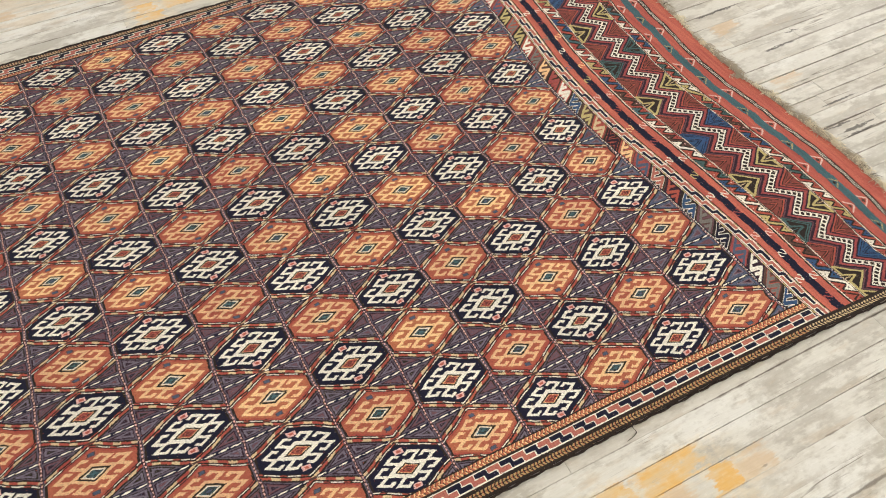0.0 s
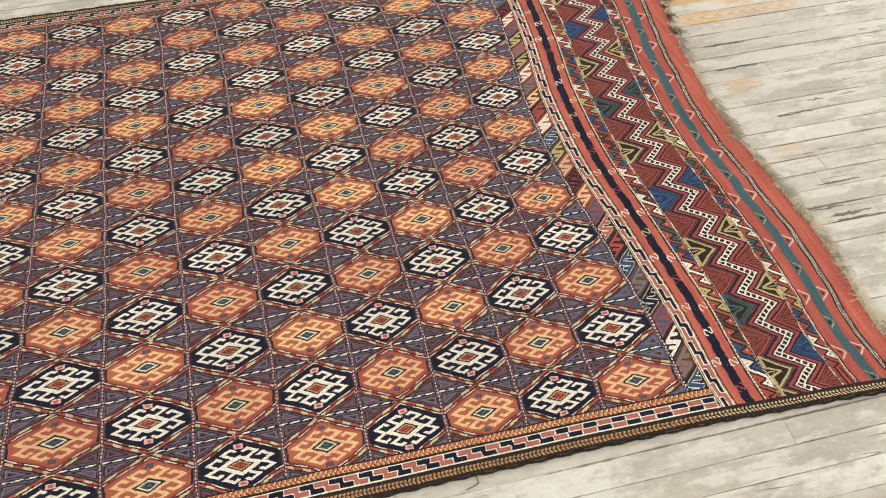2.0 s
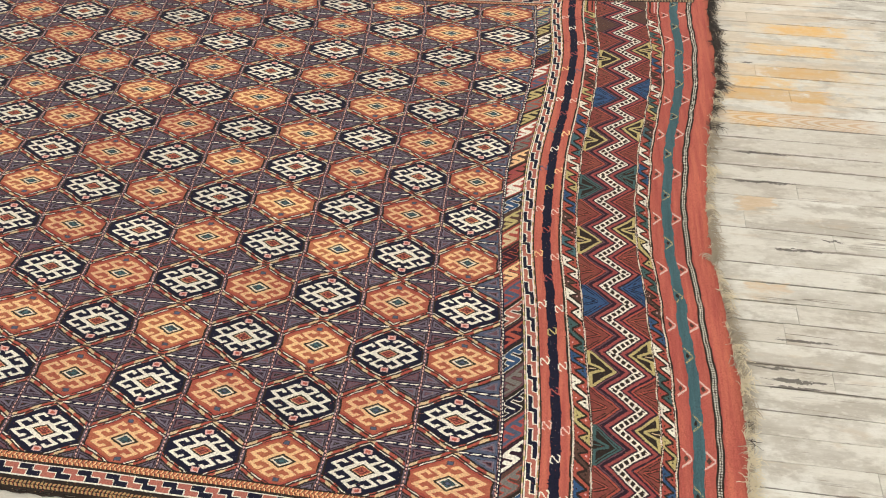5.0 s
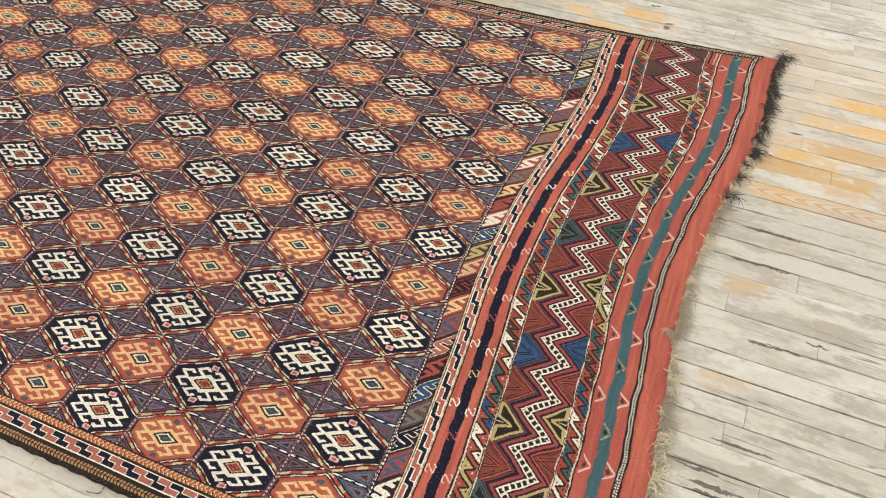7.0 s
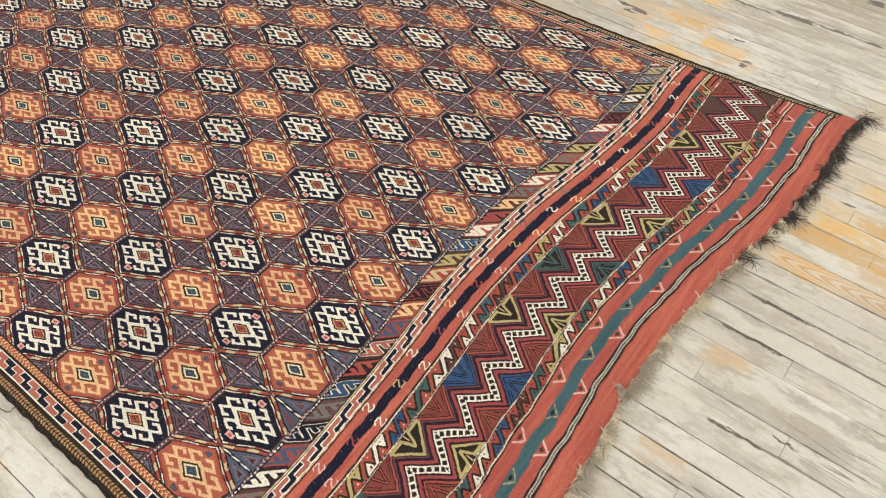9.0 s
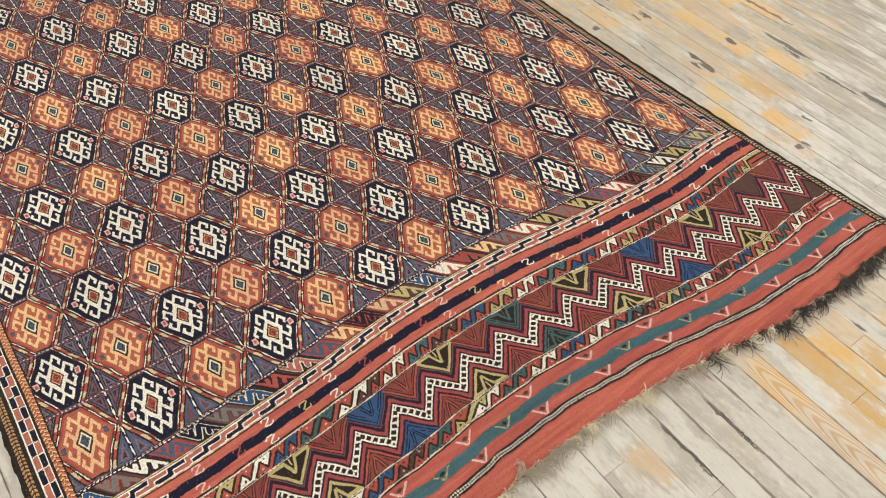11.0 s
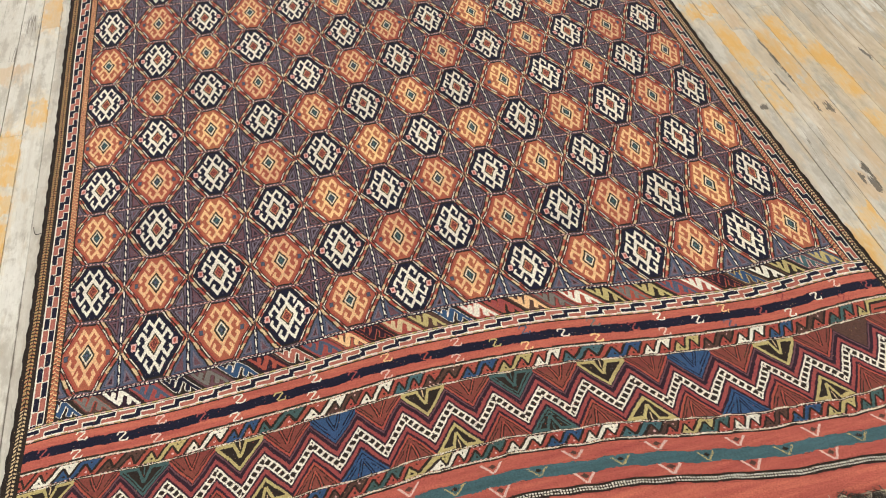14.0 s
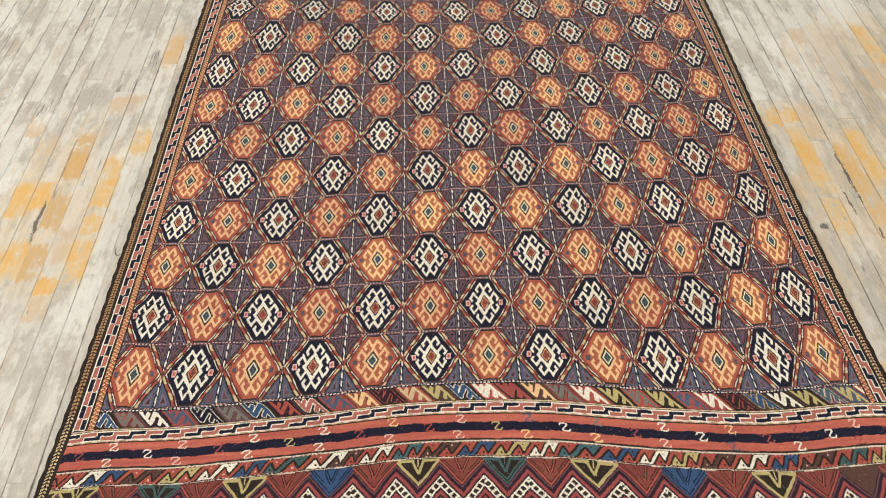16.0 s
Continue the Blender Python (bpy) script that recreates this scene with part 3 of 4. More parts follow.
FIELD, BORDER_W, BORDER_E, HOOKS, STEPPED, STRIPES, ZIG_A, CHEVRON, ZIG_B, TEAL, BRAID, FLAT, FAR_END = range(1, 14)
PIECE[inside] = FIELD
MEDALLION = 100
motif = inside & (m <= 1.10) & (Q <= 0.955) & (P <= 0.99)
PIECE[motif] = MEDALLION + (ROW * 13 + COL)[motif]

# side borders
for t, which in ((LEFT - U, BORDER_W), (U - RIGHT, BORDER_E)):
    band = (t > 0) & (V > START - 0.09)
    PIECE[band] = which
    weave(band, "umber")
    twill = frac(VS / 0.0105 + np.floor((t - 0.004) / 0.0073) * 0.5 + 45 * np.abs(t - 0.0112))
    weave(band & (t > 0.004) & (t < 0.0185), "rust")
    weave(band & (t > 0.004) & (t < 0.0185) & (twill < 0.30), "gold")
    weave(band & (t > 0.004) & (t < 0.0185) & (twill > 0.84), "umber")
    weave(band & (t > 0.0230) & (t < 0.0250), "ivory")
    weave(band & (t > 0.0250) & (t < 0.0505), "salmon")
    navy, rim = steps(VS + 0.01, 0.07 + 0.86 * (t - 0.0250) / 0.0255, 0.0618 if which == BORDER_W else 0.0680, np.interp(V, (0.10, 0.40), (0.47, 0.32)) if which == BORDER_W else 0.30)
    weave(band & (t > 0.0250) & (t < 0.0505) & rim, "ivory")
    weave(band & (t > 0.0250) & (t < 0.0505) & navy & ~rim, "navy")
    weave(band & (t > 0.0505) & (t < 0.0527), "ivory")
    chain = frac(VS / 0.0088 + 0.25 + 60 * np.abs(t - 0.0688))
    weave(band & (t > 0.0615) & (t < 0.0760) & (np.abs(t - 0.0688) > 0.0010) & (chain < 0.50), "straw" if which == BORDER_E else "tan")
    weave(band & (t > 0.0615) & (t < 0.0760) & (chain > 0.86), "rust")

# end panel, band by band; D is the way down from the field's end
D = START - V - 0.3 * (VS - V)
W = START - V
outer = np.maximum(LEFT - U, U - RIGHT)
width = outer < 0.0535


def band_of(lo, hi, piece):
    mask = (W > lo) & (W <= hi) & width
    PIECE[mask] = piece
    return mask


# hooked blocks: figure, ground, rim
BLOCKS = """blue umber ivory; grey brown red; ivory plum plum; slate wine red; navy umber ivory; grey dusk brown; blue umber ivory; red plum plum; salmon umber ivory; slate wine red; gold red brown;
    plum umber red; straw red red; olive brown brown; blue umber ivory; ivory red rose; wine umber red; gold brown brown; grey wine brown; ivory red red; olive umber umber; grey red red; olive umber umber;
    slate wine red; ivory red red; plum umber red; blue brown olive; ivory umber umber; olive umber umber; teal dusk rose; olive slate slate; ivory red red"""
BLOCKS = [block_yarns.split() for block_yarns in BLOCKS.split(";")]
mask = (W > 0) & (W <= 0.049) & (outer <= 0)
PIECE[mask] = HOOKS
weave(mask, "umber")
h = np.clip((D - 0.004) / 0.044, 0, 1)
across = (US - 0.85 * (D - 0.026) + 0.866 + 0.0285) / 0.0573
n = np.clip(np.floor(across).astype(int), 0, len(BLOCKS) - 1)
a = frac(across)
bx, by = a * 57.0, h * 44.0


def to_line(x0, y0, x1, y1):
    """How far chart points of a block lie from a line, in millimetres."""
    dx, dy = x1 - x0, y1 - y0
    t = np.clip(((bx - x0) * dx + (by - y0) * dy) / (dx * dx + dy * dy), 0, 1)
    return np.hypot(bx - x0 - t * dx, by - y0 - t * dy)


limb = np.minimum.reduce([to_line(9, -6, 9, 35), to_line(9, 36, 41, 7), to_line(42, 8, 44, 52)])
prong = np.minimum(to_line(10, 22, 25, 7), to_line(42, 24, 27, 39))
limb = np.minimum(limb, prong + 0.5)
for k, (figure_yarn, ground, rim) in enumerate(BLOCKS):
    here = mask & (n == k)
    weave(here, ground)
    weave(here & (limb < 5.4), rim)
    weave(here & (limb < 3.9), figure_yarn)
    weave(here & (a > 0.945), "brown" if k % 2 else "umber")
weave(mask & (D < 0.0065), "navy")
weave(mask & (D > 0.0008) & (D < 0.0036) & (frac(US / 0.0086) < 0.62), "ivory")
# stepped keys
mask = band_of(0.049, 0.087, STEPPED)
weave(mask, "coral")
h = (D - 0.0560) / 0.0250
navy, rim = steps(US + 0.052, h, 0.0745, 0.37)
inner = mask & (D > 0.0560) & (D < 0.0810)
weave(mask & (D < 0.0565), "umber")
weave(mask & (D > 0.0505) & (D < 0.0540), "rose")
weave(mask & (D > 0.0505) & (D < 0.0540) & (frac(US / 0.023) < 0.5), "olive")
weave(inner, "salmon")
weave(inner & navy, "navy")
weave(inner & rim, "ivory")
weave(mask & (D > 0.0815), "umber")
weave(mask & (D > 0.0812) & (D < 0.0845), "rose")
weave(mask & (D > 0.0812) & (D < 0.0845) & (frac(US / 0.026 + 0.3) < 0.55), "tan")
# red and navy stripes with small hooked figures
FIGURE = ((-11, -5), (-8, -10), (4, -9), (6, -6), (-6, 6), (-4, 9), (8, 10), (11, 5))
mask = band_of(0.087, 0.153, STRIPES)
weave(mask, "coral")
ragged = D + np.repeat(rng.normal(0, 0.00035, (1, U.shape[1] // 6 + 1)), 6, 1)[:, : U.shape[1]] + 0.0007 * np.sin(61 * U) + 0.0006 * np.sin(143 * U + 2)
weave(mask & (ragged > 0.107) & (ragged < 0.129), "navy")
for centre, first, shades in ((0.098, -0.823, "ivory rose ivory ivory gold rose slate grey ivory gold wine rose"), (0.118, -0.893, "wine ivory wine olive wine red olive ivory wine ivory wine ivory wine"), (0.139, -0.828, "ivory rose ivory ivory rose rose gold gold rose slate ivory wine")):
    for k, name in enumerate(shades.split()):
        bx, by = (US - first - 0.1497 * k) * 1000, (D - centre) * 1000
        reach = np.abs(bx) < 19
        far_off = np.full(US.shape, 99.0)
        bx, by = bx[reach], by[reach]
        far_off[reach] = np.minimum.reduce([to_line(*FIGURE[i], *FIGURE[i + 1]) for i in range(len(FIGURE) - 1)])
        weave(mask & (far_off < 1.55), name)
weave(mask & (D > 0.149), "umber")


def zigzags(lo, hi, figures, piece):
    """A row of figures side by side, each a triangle, a slanting limb and a hanging triangle, between two corded lines."""
    mask = band_of(lo, hi, piece)
    weave(mask, "umber")
    for edge, way in ((lo, 1), (hi, -1)):
        off = way * (D - edge)
        weave(mask & (off > 0.0005) & (off < 0.0031), "ivory")
        weave(mask & (off > 0.0005) & (off < 0.0031) & (frac(US / 0.0048 + 160 * off) < 0.34), "tan")
        weave(mask & (off > 0.0038) & (off < 0.0054) & (frac(US / 0.0094 + 0.2 * np.sin(37 * US)) < 0.42), "blush")
    h = (hi - 0.0052 - D) / (hi - lo - 0.0104)
    row = mask & (h > 0) & (h < 1)
    gaps = [("red", (one[1] + two[1]) / 2) for one, two in zip(figures, figures[1:]) if two[1] - one[1] > 0.058]
    order = sorted(figures + gaps, key=lambda figure: figure[1])
    order = [("red", order[0][1] - 0.036)] + order + [("red", order[-1][1] + 0.036)]
    at = np.array([where for _, where in order]) - 0.0204
    w = np.interp(US, at, np.arange(len(at)))
    near = np.full(US.shape, 9.0)
    which = np.zeros(US.shape, int)
    for k in range(len(order)):
        x = w - k
        up, back, limb = -0.5 + 0.625 * h, 0.385 * (0.8 - h), 0.25 + 0.588 * (h - 0.15)
        inside_figure = np.where(h < 0.15, x > up, np.where(h > 0.8, x > limb, (x > up) & (x < back) | (x > limb)))
        which[inside_figure] = k
        near = np.minimum(near, np.where(h < 0.82, np.abs(x - up) * 0.85, 9))
        near = np.minimum(near, np.where((h > 0.13) & (h < 0.82), np.abs(x - back), 9))
        near = np.minimum(near, np.where(h > 0.13, np.abs(x - limb) * 0.85, 9))
    for k, (name, _) in enumerate(order):
        here = row & (which == k)
        weave(here & (near > 0.062), name)
        x = w - k
        spot = here & ((np.hypot(x * 1.2, (h - 0.24) * 1.1) < 0.075) | (np.hypot((x - 1.25) * 1.2, (h - 0.80) * 1.1) < 0.055))
        weave(spot, "blush" if name in ("red", "brown") and k % 2 else "umber")


zigzags(0.153, 0.196, [("ivory", -0.873), ("blue", -0.828), ("brown", -0.745), ("olive", -0.666), ("ivory", -0.588), ("blue", -0.514), ("green", -0.455), ("ivory", -0.364), ("brown", -0.318), ("ivory", -0.256), ("teal", -0.188), ("brown", -0.127), ("blue", -0.045), ("olive", 0.031), ("ivory", 0.105), ("teal", 0.166), ("blue", 0.258), ("ivory", 0.334), ("olive", 0.403), ("brown", 0.467), ("ivory", 0.545), ("blue", 0.622), ("brown", 0.684), ("green", 0.781), ("olive", 0.856)], ZIG_A)
# chevrons: an ivory ladder runs between nested triangles
mask = band_of(0.196, 0.344, CHEVRON)
weave(mask, "plum")
run = (US - 0.062) / 0.0926
run = run - 0.0043 * run**2
tri = 2 * np.abs(frac(run + 0.5) - 0.5)
d = D - (0.2515 + 0.056 * tri)
ad = np.abs(d)
above = d < 0
weave(mask & (ad > 0.0190) & (ad < 0.0295), "wine")
weave(mask & above & (ad > 0.0400) & (ad < 0.0445), "dusk")
weave(mask & (ad < 0.0128), "ivory")
slope = np.where(frac(run) < 0.5, 1.0, -1.0)
rung = (US + 1.2 * slope * (D - 0.2515)) / 2.44
weave(mask & (ad < 0.0078) & (frac(rung / 0.0088) < 0.66), "umber")
spot = np.where(above, np.floor(run + 1.0), np.floor(run + 0.5)).astype(int)
TOP = "olive red green red olive red blue red olive red green red olive red blue red olive red brown red".split()
BOTTOM = "red blue red olive red olive red blue red olive red green red olive red blue red olive red brown".split()
for names, side, offset in ((TOP, above, 10), (BOTTOM, ~above, 11)):
    for k, name in enumerate(names):
        deep = ad - np.where(above, 0.0475, 0.0365)
        here = mask & side & (np.clip(spot + offset, 0, len(names) - 1) == k) & (deep > 0)
        base = np.where(above, D - 0.2005, 0.3395 - D)
        off_axis = np.where(above, 1 - tri, tri) * 0.0463
        tongue = np.abs(off_axis - 0.0120 * np.clip(1 - base / 0.031, 0, 1))
        tongue = np.where(base < 0.0315, tongue, 1.0)
        weave(here, {"red": "madder", "blue": "blue", "brown": "brown"}.get(name, "umber"))
        if name in ("blue", "red"):
            shade = "navy" if name == "blue" else "umber"
            weave(here & (deep < 0.0068) | here & (tongue < 0.0016) & (deep > 0.0105), name)
            weave(here & (deep > 0.0068) & (deep < 0.0100) | here & (np.abs(tongue - 0.0026) < 0.0012) & (deep > 0.0105) & (base < 0.031), shade)
            weave(here & (deep > 0.0150) & (deep < 0.0180) & (off_axis > 0.0140), shade)
            continue
        if name == "green":
            weave(here & (deep > 0.0070) & (deep < 0.0105), "umber")
            weave(here & (deep > 0.0105) & (deep < 0.0155) & ((off_axis > 0.0125) | (base > 0.030)), name)
            weave(here & (deep > 0.0155) & (deep < 0.0180) & (off_axis > 0.0125), "umber")
        weave(here & (tongue < 0.0030) & (deep > 0.0110), name)
        weave(here & (base < 0.0030) & (off_axis > 0.0115), name)
        weave(here & (deep < (0.0090 if name == "olive" else 0.0070)), name)
        weave(here & (off_axis < 0.0011) & (base < 0.013), {"olive": "straw"}.get(name, name))
# second row of triangles, flat-woven end, braid
zigzags(0.344, 0.382, [("ivory", -0.83), ("blue", -0.76), ("olive", -0.69), ("ivory", -0.62), ("green", -0.55), ("ivory", -0.48), ("blue", -0.41), ("brown", -0.34), ("green", -0.27), ("olive", -0.201), ("ivory", -0.144), ("green", -0.078), ("ivory", -0.003), ("blue", 0.07), ("ivory", 0.144), ("teal", 0.214), ("brown", 0.26), ("olive", 0.321), ("green", 0.366), ("ivory", 0.431), ("brown", 0.49), ("blue", 0.55), ("olive", 0.628), ("green", 0.703), ("ivory", 0.772), ("red", 0.85)], ZIG_B)
mask = band_of(0.382, 0.4615, TEAL)
weave(mask, "coral")
weave(mask & (D < 0.3855), "umber")
weave(mask & (ragged > 0.4145) & (ragged < 0.4395), "teal")
for centre, first, tall, rim, heart in ((0.4010, -0.850, 0.0105, "rose", "brown"), (0.4270, -0.925, 0.0095, "olive", "umber"), (0.4510, -0.845, 0.0120, "rose", "brown")):
    for k in range(13):
        a, b = (US - first - 0.1545 * k) / 0.0185, (D - centre) / tall
        vee = (np.abs(np.abs(a) - 0.5 * (1 - b)) < 0.15) & (np.abs(b) < 1) & (a > -1.1)
        weave(mask & vee & ((rim != "olive") | (rng.random(US.shape) < 0.6)), rim)
        weave(mask & (np.abs(a) + 0.9 * np.abs(b + 0.35) < 0.42), heart)
mask = band_of(0.4615, 0.4845, BRAID)
weave(mask, "coral")
weave(mask & (D > 0.4640) & (D < 0.4805), "umber")
for lo in (0.4678, 0.4730):
    weave(mask & (D > lo) & (D < lo + 0.0034) & (frac(US / 0.0055) < 0.60), "ivory")
# the outer cord of the side borders runs on down to the braid
for t, which in ((LEFT - U, BORDER_W), (U - RIGHT, BORDER_E)):
    cord = (t >= 0.0535) & (W > 0) & (W <= 0.4845)
    PIECE[cord] = which
    weave(cord, "umber")
    weave(cord & (t > 0.0615) & (t < 0.0760) & (np.abs(t - 0.0688) > 0.0010) & (frac(VS / 0.0088 + 0.25 + 60 * np.abs(t - 0.0688)) < 0.5), "straw")
mask = (W > 0.4845)
PIECE[mask] = FLAT
weave(mask, "coral")
mask = (V >= FAR)
PIECE[mask] = FAR_END
weave(mask, "coral")
weave(mask & (frac((V - FAR) / 0.05) < 0.25), "navy")

# loose stitches: a yarn strays over its outline here and there, and flecks show through
stray = rng.random(YARN.shape)
worked = YARN.copy()
worked[1:][stray[1:] < 0.035] = YARN[:-1][stray[1:] < 0.035]
worked[:-1][stray[:-1] > 0.965] = YARN[1:][stray[:-1] > 0.965]
swap = (stray > 0.40) & (stray < 0.435)
worked[:, 1:][swap[:, 1:]] = YARN[:, :-1][swap[:, 1:]]
swap = (stray > 0.52) & (stray < 0.555)
worked[:, :-1][swap[:, :-1]] = YARN[:, 1:][swap[:, :-1]]
deep_dyed = np.isin(worked, [ID[name] for name in ("umber", "plum", "navy", "aubergine", "brown")])
for lo, hi, name in ((0.300, 0.302, "tan"), (0.310, 0.313, "mauve"), (0.320, 0.322, "red")):
    worked[deep_dyed & (stray > lo) & (stray < hi)] = ID[name]
YARN = worked
# every row is laid in runs of one yarn, 26 mm long at most
NEW_RUN = np.ones(YARN.shape, bool)
NEW_RUN[:, 1:] = (YARN[:, 1:] != YARN[:, :-1]) | (PIECE[:, 1:] != PIECE[:, :-1])
NEW_RUN[:, ::24] = True
RUN_ROW, RUN_COL = np.nonzero(NEW_RUN)
RUN_END = np.append(RUN_COL[1:], U.shape[1])
RUN_END[np.append(RUN_ROW[1:], -1) != RUN_ROW] = U.shape[1]
RUN_YARN, RUN_PIECE = YARN[RUN_ROW, RUN_COL], PIECE[RUN_ROW, RUN_COL]
V_EDGE[0] -= 0.0004

rug = tagged(new("rug"), "large flat-woven tribal rug with rows of navy and rust medallions", "rug")


def woven(name, runs, label="", parent=rug):
    """One part of the rug from the chart's runs: each is a face in its yarn."""
    r, a, b = RUN_ROW[runs], RUN_COL[runs], RUN_END[runs]
    us = np.stack([U_EDGE[a], U_EDGE[b], U_EDGE[b], U_EDGE[a]], 1).ravel()
    vs = np.stack([V_EDGE[r], V_EDGE[r], V_EDGE[r + 1], V_EDGE[r + 1]], 1).ravel()
    x, y, z = lay(us, vs)
    z = np.where(vs < END + 0.001, 0.0015, z)
    yarns, slot = np.unique(RUN_YARN[runs], return_inverse=True)
    mesh = bpy.data.meshes.new(name)
    mesh.vertices.add(4 * len(r))
    mesh.vertices.foreach_set("co", np.stack([x, y, z], 1).ravel())
    mesh.loops.add(4 * len(r))
    mesh.loops.foreach_set("vertex_index", np.arange(4 * len(r), dtype=np.int32))
    mesh.polygons.add(len(r))
    mesh.polygons.foreach_set("loop_start", np.arange(len(r), dtype=np.int32) * 4)
    mesh.polygons.foreach_set("material_index", slot.ravel().astype(np.int32))
    for k in yarns:
        mesh.materials.append(WOOL[k])
    mesh.update(calc_edges=True)
    ob = new(name, mesh)
    ob.parent = parent
    return tagged(ob, label)


for piece, name, label in (
    (FIELD, "field", "aubergine ground with dashed ivory grid lines"), (BORDER_W, "side_border", "stepped red and navy border with corded gold edge"),
    (BORDER_E, "side_border", "stepped red and navy border with corded gold edge"), (HOOKS, "hooked_band", "slanting blocks with hooked figures in many colours"),
    (STEPPED, "key_band", "navy and salmon stepped keys outlined in ivory"), (STRIPES, "striped_band", "coral and navy stripes with small hooked figures"),
    (ZIG_A, "zigzag_band", "red and many-coloured triangles between cords"), (CHEVRON, "chevron_band", "ivory ladder zigzag between nested triangles"),
    (ZIG_B, "zigzag_band", "red and many-coloured triangles between cords"), (TEAL, "teal_stripe_band", "coral flat weave with a teal stripe and pale chevrons"),
    (BRAID, "braid_band", "dark brown and ivory braided line"), (FLAT, "flat_woven_end", "plain coral flat-woven end"), (FAR_END, "far_end", "coral and navy striped end"),
):
    woven(name, np.nonzero(RUN_PIECE == piece)[0], label)
ORDER = np.argsort(RUN_PIECE, kind="stable")
SORTED = RUN_PIECE[ORDER]
for k in range(13 * (ROWS + 1)):
    low, high = np.searchsorted(SORTED, (MEDALLION + k, MEDALLION + k + 1))
    if high > low:
        woven("medallion", ORDER[low:high], "navy medallion with ivory hooks" if sum(divmod(k, 13)) % 2 else "rust medallion with gold hooks")

# the rug's back, just under the face
bm = bmesh.new()
grid = [[bm.verts.new([float(a) for a in lay(np.float64(u), np.float64(v))]) for u in np.linspace(LEFT - SIDE + 0.001, RIGHT + SIDE - 0.001, 60)] for v in np.linspace(END + 0.004, FAR + 0.099, 80)]
for row in grid:
    for vert in row:
        vert.co.z = max(0.0006, vert.co.z - 0.0018)
for one, two in zip(grid, grid[1:]):
    for k in range(59):
        bm.faces.new((one[k], one[k + 1], two[k + 1], two[k]))
part("backing", bm, WOOL[ID["umber"]], rug, "dark woollen back of the weave")


def cord(name, u, v0, v1, radius, material, label):
    """An overcast edge cord that follows the rug's side."""
    bm = bmesh.new()
    rings = []
    for k, v in enumerate(np.arange(v0, v1, 0.008)):
        x, y, z = (float(a) for a in lay(np.float64(u), np.float64(v)))
        r = radius * (1 + 0.18 * math.sin(2.4 * k) + 0.10 * math.sin(0.7 * k))
        rings.append([bm.verts.new((x + 0.0013 * math.sin(0.9 * k) + r * math.cos(b), y, max(0.0008, 0.0042 + r * math.sin(b)))) for b in np.arange(6) * math.pi / 3])
    for one, two in zip(rings, rings[1:]):
        for k in range(6):
            bm.faces.new((one[k], one[(k + 1) % 6], two[(k + 1) % 6], two[k]))
    for ring in (rings[0], rings[-1]):
        bm.faces.new(ring)
    return part(name, bm, material, rug, label)


cord("selvedge", LEFT - SIDE - 0.002, END + 0.05, FAR + 0.1, 0.0028, WOOL[ID["umber"]], "dark brown overcast edge cord")
cord("selvedge", RIGHT + SIDE + 0.002, END + 0.05, FAR + 0.1, 0.0026, WOOL[ID["umber"]], "dark brown overcast edge cord")

# ---- rug: fringe ----
FRINGE = [plain("fringe_cream", (0.72, 0.64, 0.465), 0.9, 0.25, 30), plain("fringe_beige", (0.42, 0.36, 0.27), 0.9, 0.25, 30), plain("fringe_dark", (0.060, 0.048, 0.040), 0.9, 0.3, 30)]


def tassel(u, tone, long, strands, chance, way=-math.pi / 2 + 0.12):
    """A matted tuft of curled yarn ends."""
    bm = bmesh.new()
    lie, sway = chance.gauss(way, 0.50 if way < -1 else 0.15), chance.gauss(0, 26 if way < -1 else 6)
    for _ in range(strands):
        x, y, z = (float(a) for a in lay(np.float64(u + chance.gauss(0, 0.0050)), np.float64(END)))
        turn, curl = chance.gauss(lie, 0.50 - 0.06 * tone), chance.gauss(sway, 34)
        reach, r = long * chance.uniform(0.35, 1.15), chance.uniform(0.0007, 0.0015)
        height = chance.uniform(0.002, 0.013)
        y += 0.005
        old = None
        for k in range(7):
            s = k / 6
            zz = 0.0022 + height * math.sin(math.pi * min(1, s * 1.1)) + 0.001 * (1 - s)
            ring = [bm.verts.new((x + r * (1 - 0.5 * s) * math.cos(b) * -math.sin(turn), y + r * (1 - 0.5 * s) * math.cos(b) * math.cos(turn), zz + r * (1 - 0.5 * s) * math.sin(b))) for b in (0.5, 2.6, 4.7)]
            if old:
                for e in range(3):
                    bm.faces.new((old[e], old[(e + 1) % 3], ring[(e + 1) % 3], ring[e]))
            old = ring
            x, y = x + reach / 6 * math.cos(turn), y + reach / 6 * math.sin(turn)
            turn += curl * reach / 6 + chance.gauss(0, 0.42)
    return part("tassel", bm, FRINGE[tone], rug, ("cream wool tassel", "faded beige wool tassel", "dark brown wool tassel")[tone])


chance = random.Random(11)
u = LEFT - 0.05
while u < RIGHT + SIDE - 0.004:
    dim, roll = min(1.0, max(0.0, (u - 0.10) / 0.34)), chance.random()
    tone = 2 if roll < dim ** 1.4 else (1 if u > -0.30 and roll < 0.70 or roll < 0.30 else 0)
    thick = chance.random()
    tassel(u, tone, (0.042, 0.042, 0.048)[tone] * (0.6 + 0.6 * thick), int((38, 32, 30)[tone] * (0.35 + thick)), chance)
    if chance.random() < 0.45:
        tassel(u + 0.004, (1, 2, 1)[tone] if chance.random() < 0.5 else tone, 0.034, 6, chance)
    u += chance.uniform(0.012, 0.026) * (1.7 if chance.random() < 0.10 else 1)
u = LEFT - 0.03
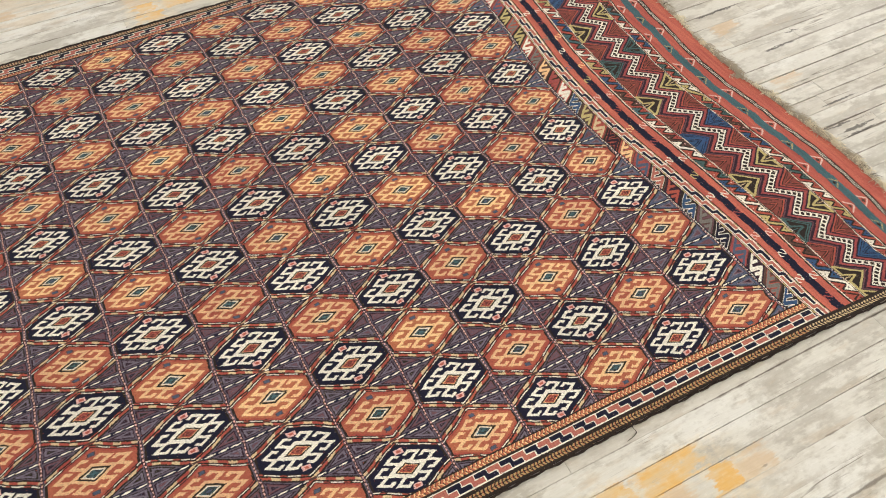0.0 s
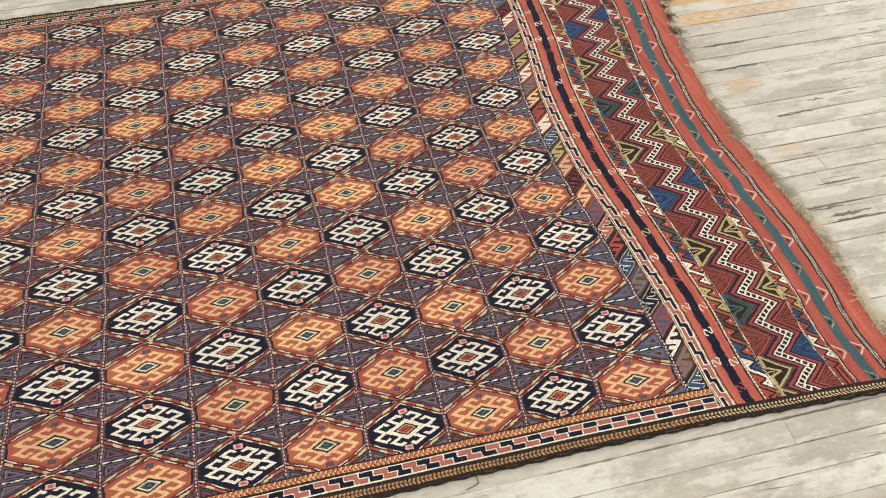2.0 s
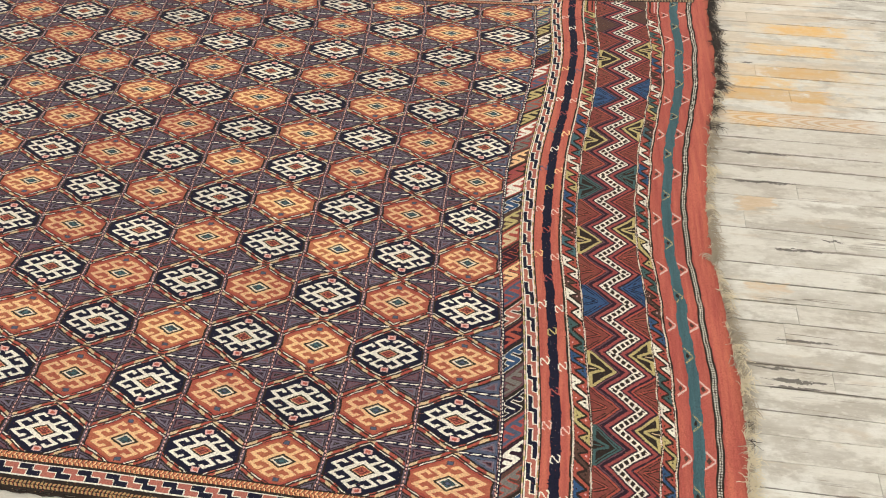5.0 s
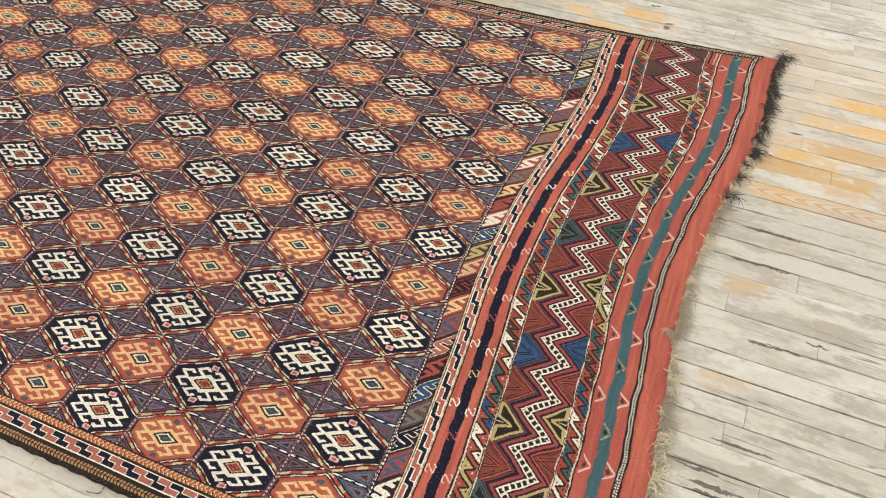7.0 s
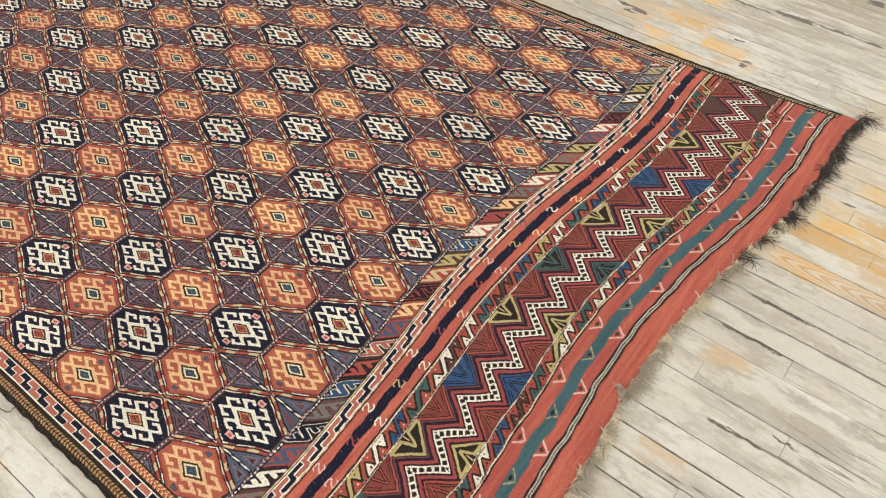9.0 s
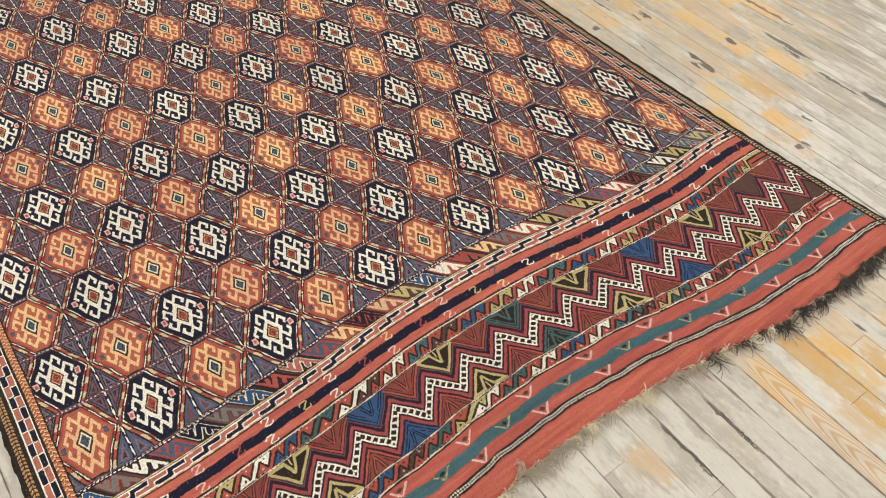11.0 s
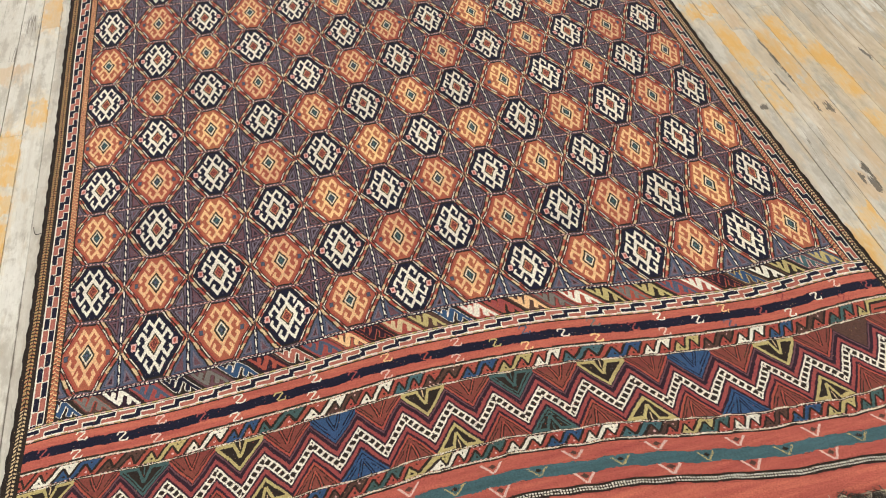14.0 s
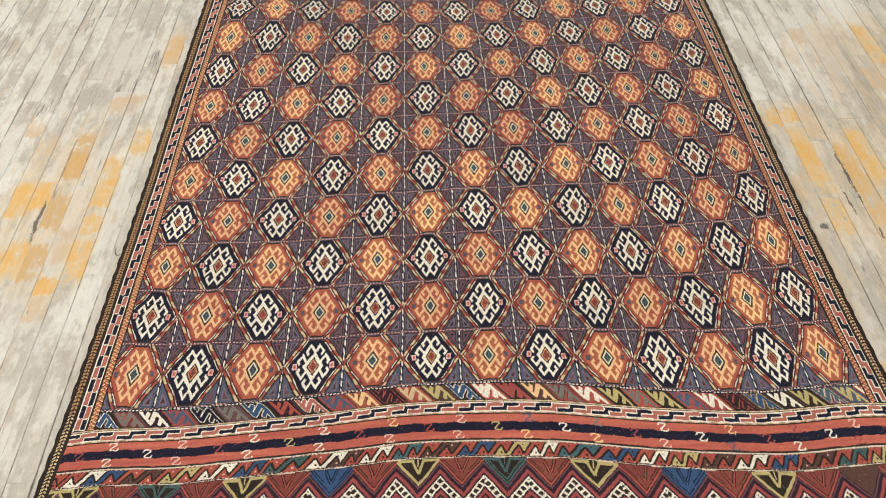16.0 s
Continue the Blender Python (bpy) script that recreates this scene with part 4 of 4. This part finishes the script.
while u < RIGHT + SIDE - 0.01:
    tassel(u, 2 if chance.random() < (u - 0.25) / 0.5 else chance.choice((0, 1, 1)), 0.017, 8, chance)
    u += chance.uniform(0.008, 0.016)
for k in range(3):
    tassel(RIGHT + SIDE - 0.004 - 0.006 * k, 2, 0.085 - 0.015 * k, 13, chance, -0.35)

# ---- a loose thread by the rug ----
bm = bmesh.new()
old = None
for k in range(15):
    a = math.pi * (0.95 * k / 14 - 0.45)
    x, y, r = -0.957 - 0.034 * (k / 14) - 0.006 * math.cos(a), 0.392 + 0.034 * (k / 14) ** 2 - 0.006 * math.sin(2.2 * a), 0.0011 * (1 - 0.02 * k)
    ring = [bm.verts.new((x + r * math.cos(b), y + r * math.cos(b), 0.0014 + 0.001 * math.sin(0.9 * k) ** 2 + r * math.sin(b))) for b in (0.5, 2.6, 4.7)]
    if old:
        for e in range(3):
            bm.faces.new((old[e], old[(e + 1) % 3], ring[(e + 1) % 3], ring[e]))
    old = ring
tagged(part("thread", bm, FRINGE[2]), "short dark brown wool thread lying on the boards", "thread")

# ---- floor boards ----
floor = new("floor")
tagged(floor, "worn bleached strip floorboards with rests of amber varnish", "floor", kind="structure")
bm = bmesh.new()
block(bm, ROOM[0] - 0.2, ROOM[1] + 0.2, ROOM[2] - 0.2, ROOM[3] + 0.2, -0.10, -0.012)
part("subfloor", bm, GROOVE, floor)


def board_mesh(wear, seed):
    """One board of unit length, its long edges eased and nicked."""
    one = random.Random(seed)
    bm = bmesh.new()
    w = PITCH / 2 - 0.0002 - wear
    tops = []
    for s in (0.0, 0.16, 0.34, 0.5, 0.63, 0.81, 1.0):
        nick = [max(0.0, one.gauss(-0.0004, 0.0009)) for _ in range(2)]
        tops.append([bm.verts.new(v) for v in ((-w, s, -0.012), (-w + nick[0], s, -0.0006), (-w + 0.0005 + nick[0], s, 0), (w - 0.0005 - nick[1], s, 0), (w - nick[1], s, -0.0006), (w, s, -0.012))])
    for one_row, two_row in zip(tops, tops[1:]):
        for k in range(5):
            bm.faces.new((one_row[k], one_row[k + 1], two_row[k + 1], two_row[k]))
    bm.faces.new(tops[0])
    bm.faces.new(tops[-1])
    bmesh.ops.recalc_face_normals(bm, faces=bm.faces)
    mesh = bpy.data.meshes.new("plank")
    bm.to_mesh(mesh)
    bm.free()
    mesh.materials.append(BOARD)
    return mesh


MESHES = [board_mesh(w, k) for k, w in enumerate((0.0, -0.0003, 0.0005, 0.0012, -0.0003, 0.0, -0.0003, 0.0002))]
JOINTS = {(0.061, -0.822), (-0.048, -0.671), (-0.12, -0.882), (0.976, 0.98), (1.05, 0.524), (1.096, 0.775), (-1.208, -0.042), (-1.033, -0.255), (0.60, -0.785), (-0.50, -0.80), (0.93, 0.42), (1.45, 1.24)}
chance = random.Random(3)
first, last = math.floor((ROOM[0] - 0.1) / PITCH), math.ceil((ROOM[1] + 0.1) / PITCH)
rest = []
for k in range(first, last):
    xr = ORIGIN + (k + 0.5) * PITCH
    ends = sorted(y for x, y in JOINTS if abs(x - LEAN * y - xr) < PITCH / 2)
    at = ROOM[2] - chance.uniform(0, 0.8)
    while at < ROOM[3]:
        stop = at + chance.uniform(0.8, 2.4)
        for y in ends:
            if at + 0.15 < y < stop + 0.4:
                stop = y
                break
        near = -1.85 < xr < 2.0 and stop > -1.55 and at < 2.05
        place = Matrix.Translation((xr + LEAN * at, at, chance.uniform(-0.0006, 0.0002))) @ Matrix.Rotation(-math.atan(LEAN), 4, "Z") @ Matrix.Diagonal((1, stop - at - 0.0006, 1, 1))
        mesh = chance.choice(MESHES)
        if near:
            plank = new("plank", mesh)
            plank.parent, plank.matrix_basis = floor, place
        else:
            rest.append((mesh, place))
        at = stop
bm = bmesh.new()
for mesh, place in rest:
    old = len(bm.verts)
    bm.from_mesh(mesh)
    bm.verts.ensure_lookup_table()
    bmesh.ops.transform(bm, matrix=place, verts=bm.verts[old:])
tagged(part("planks_beyond", bm, BOARD, floor), kind="stuff")
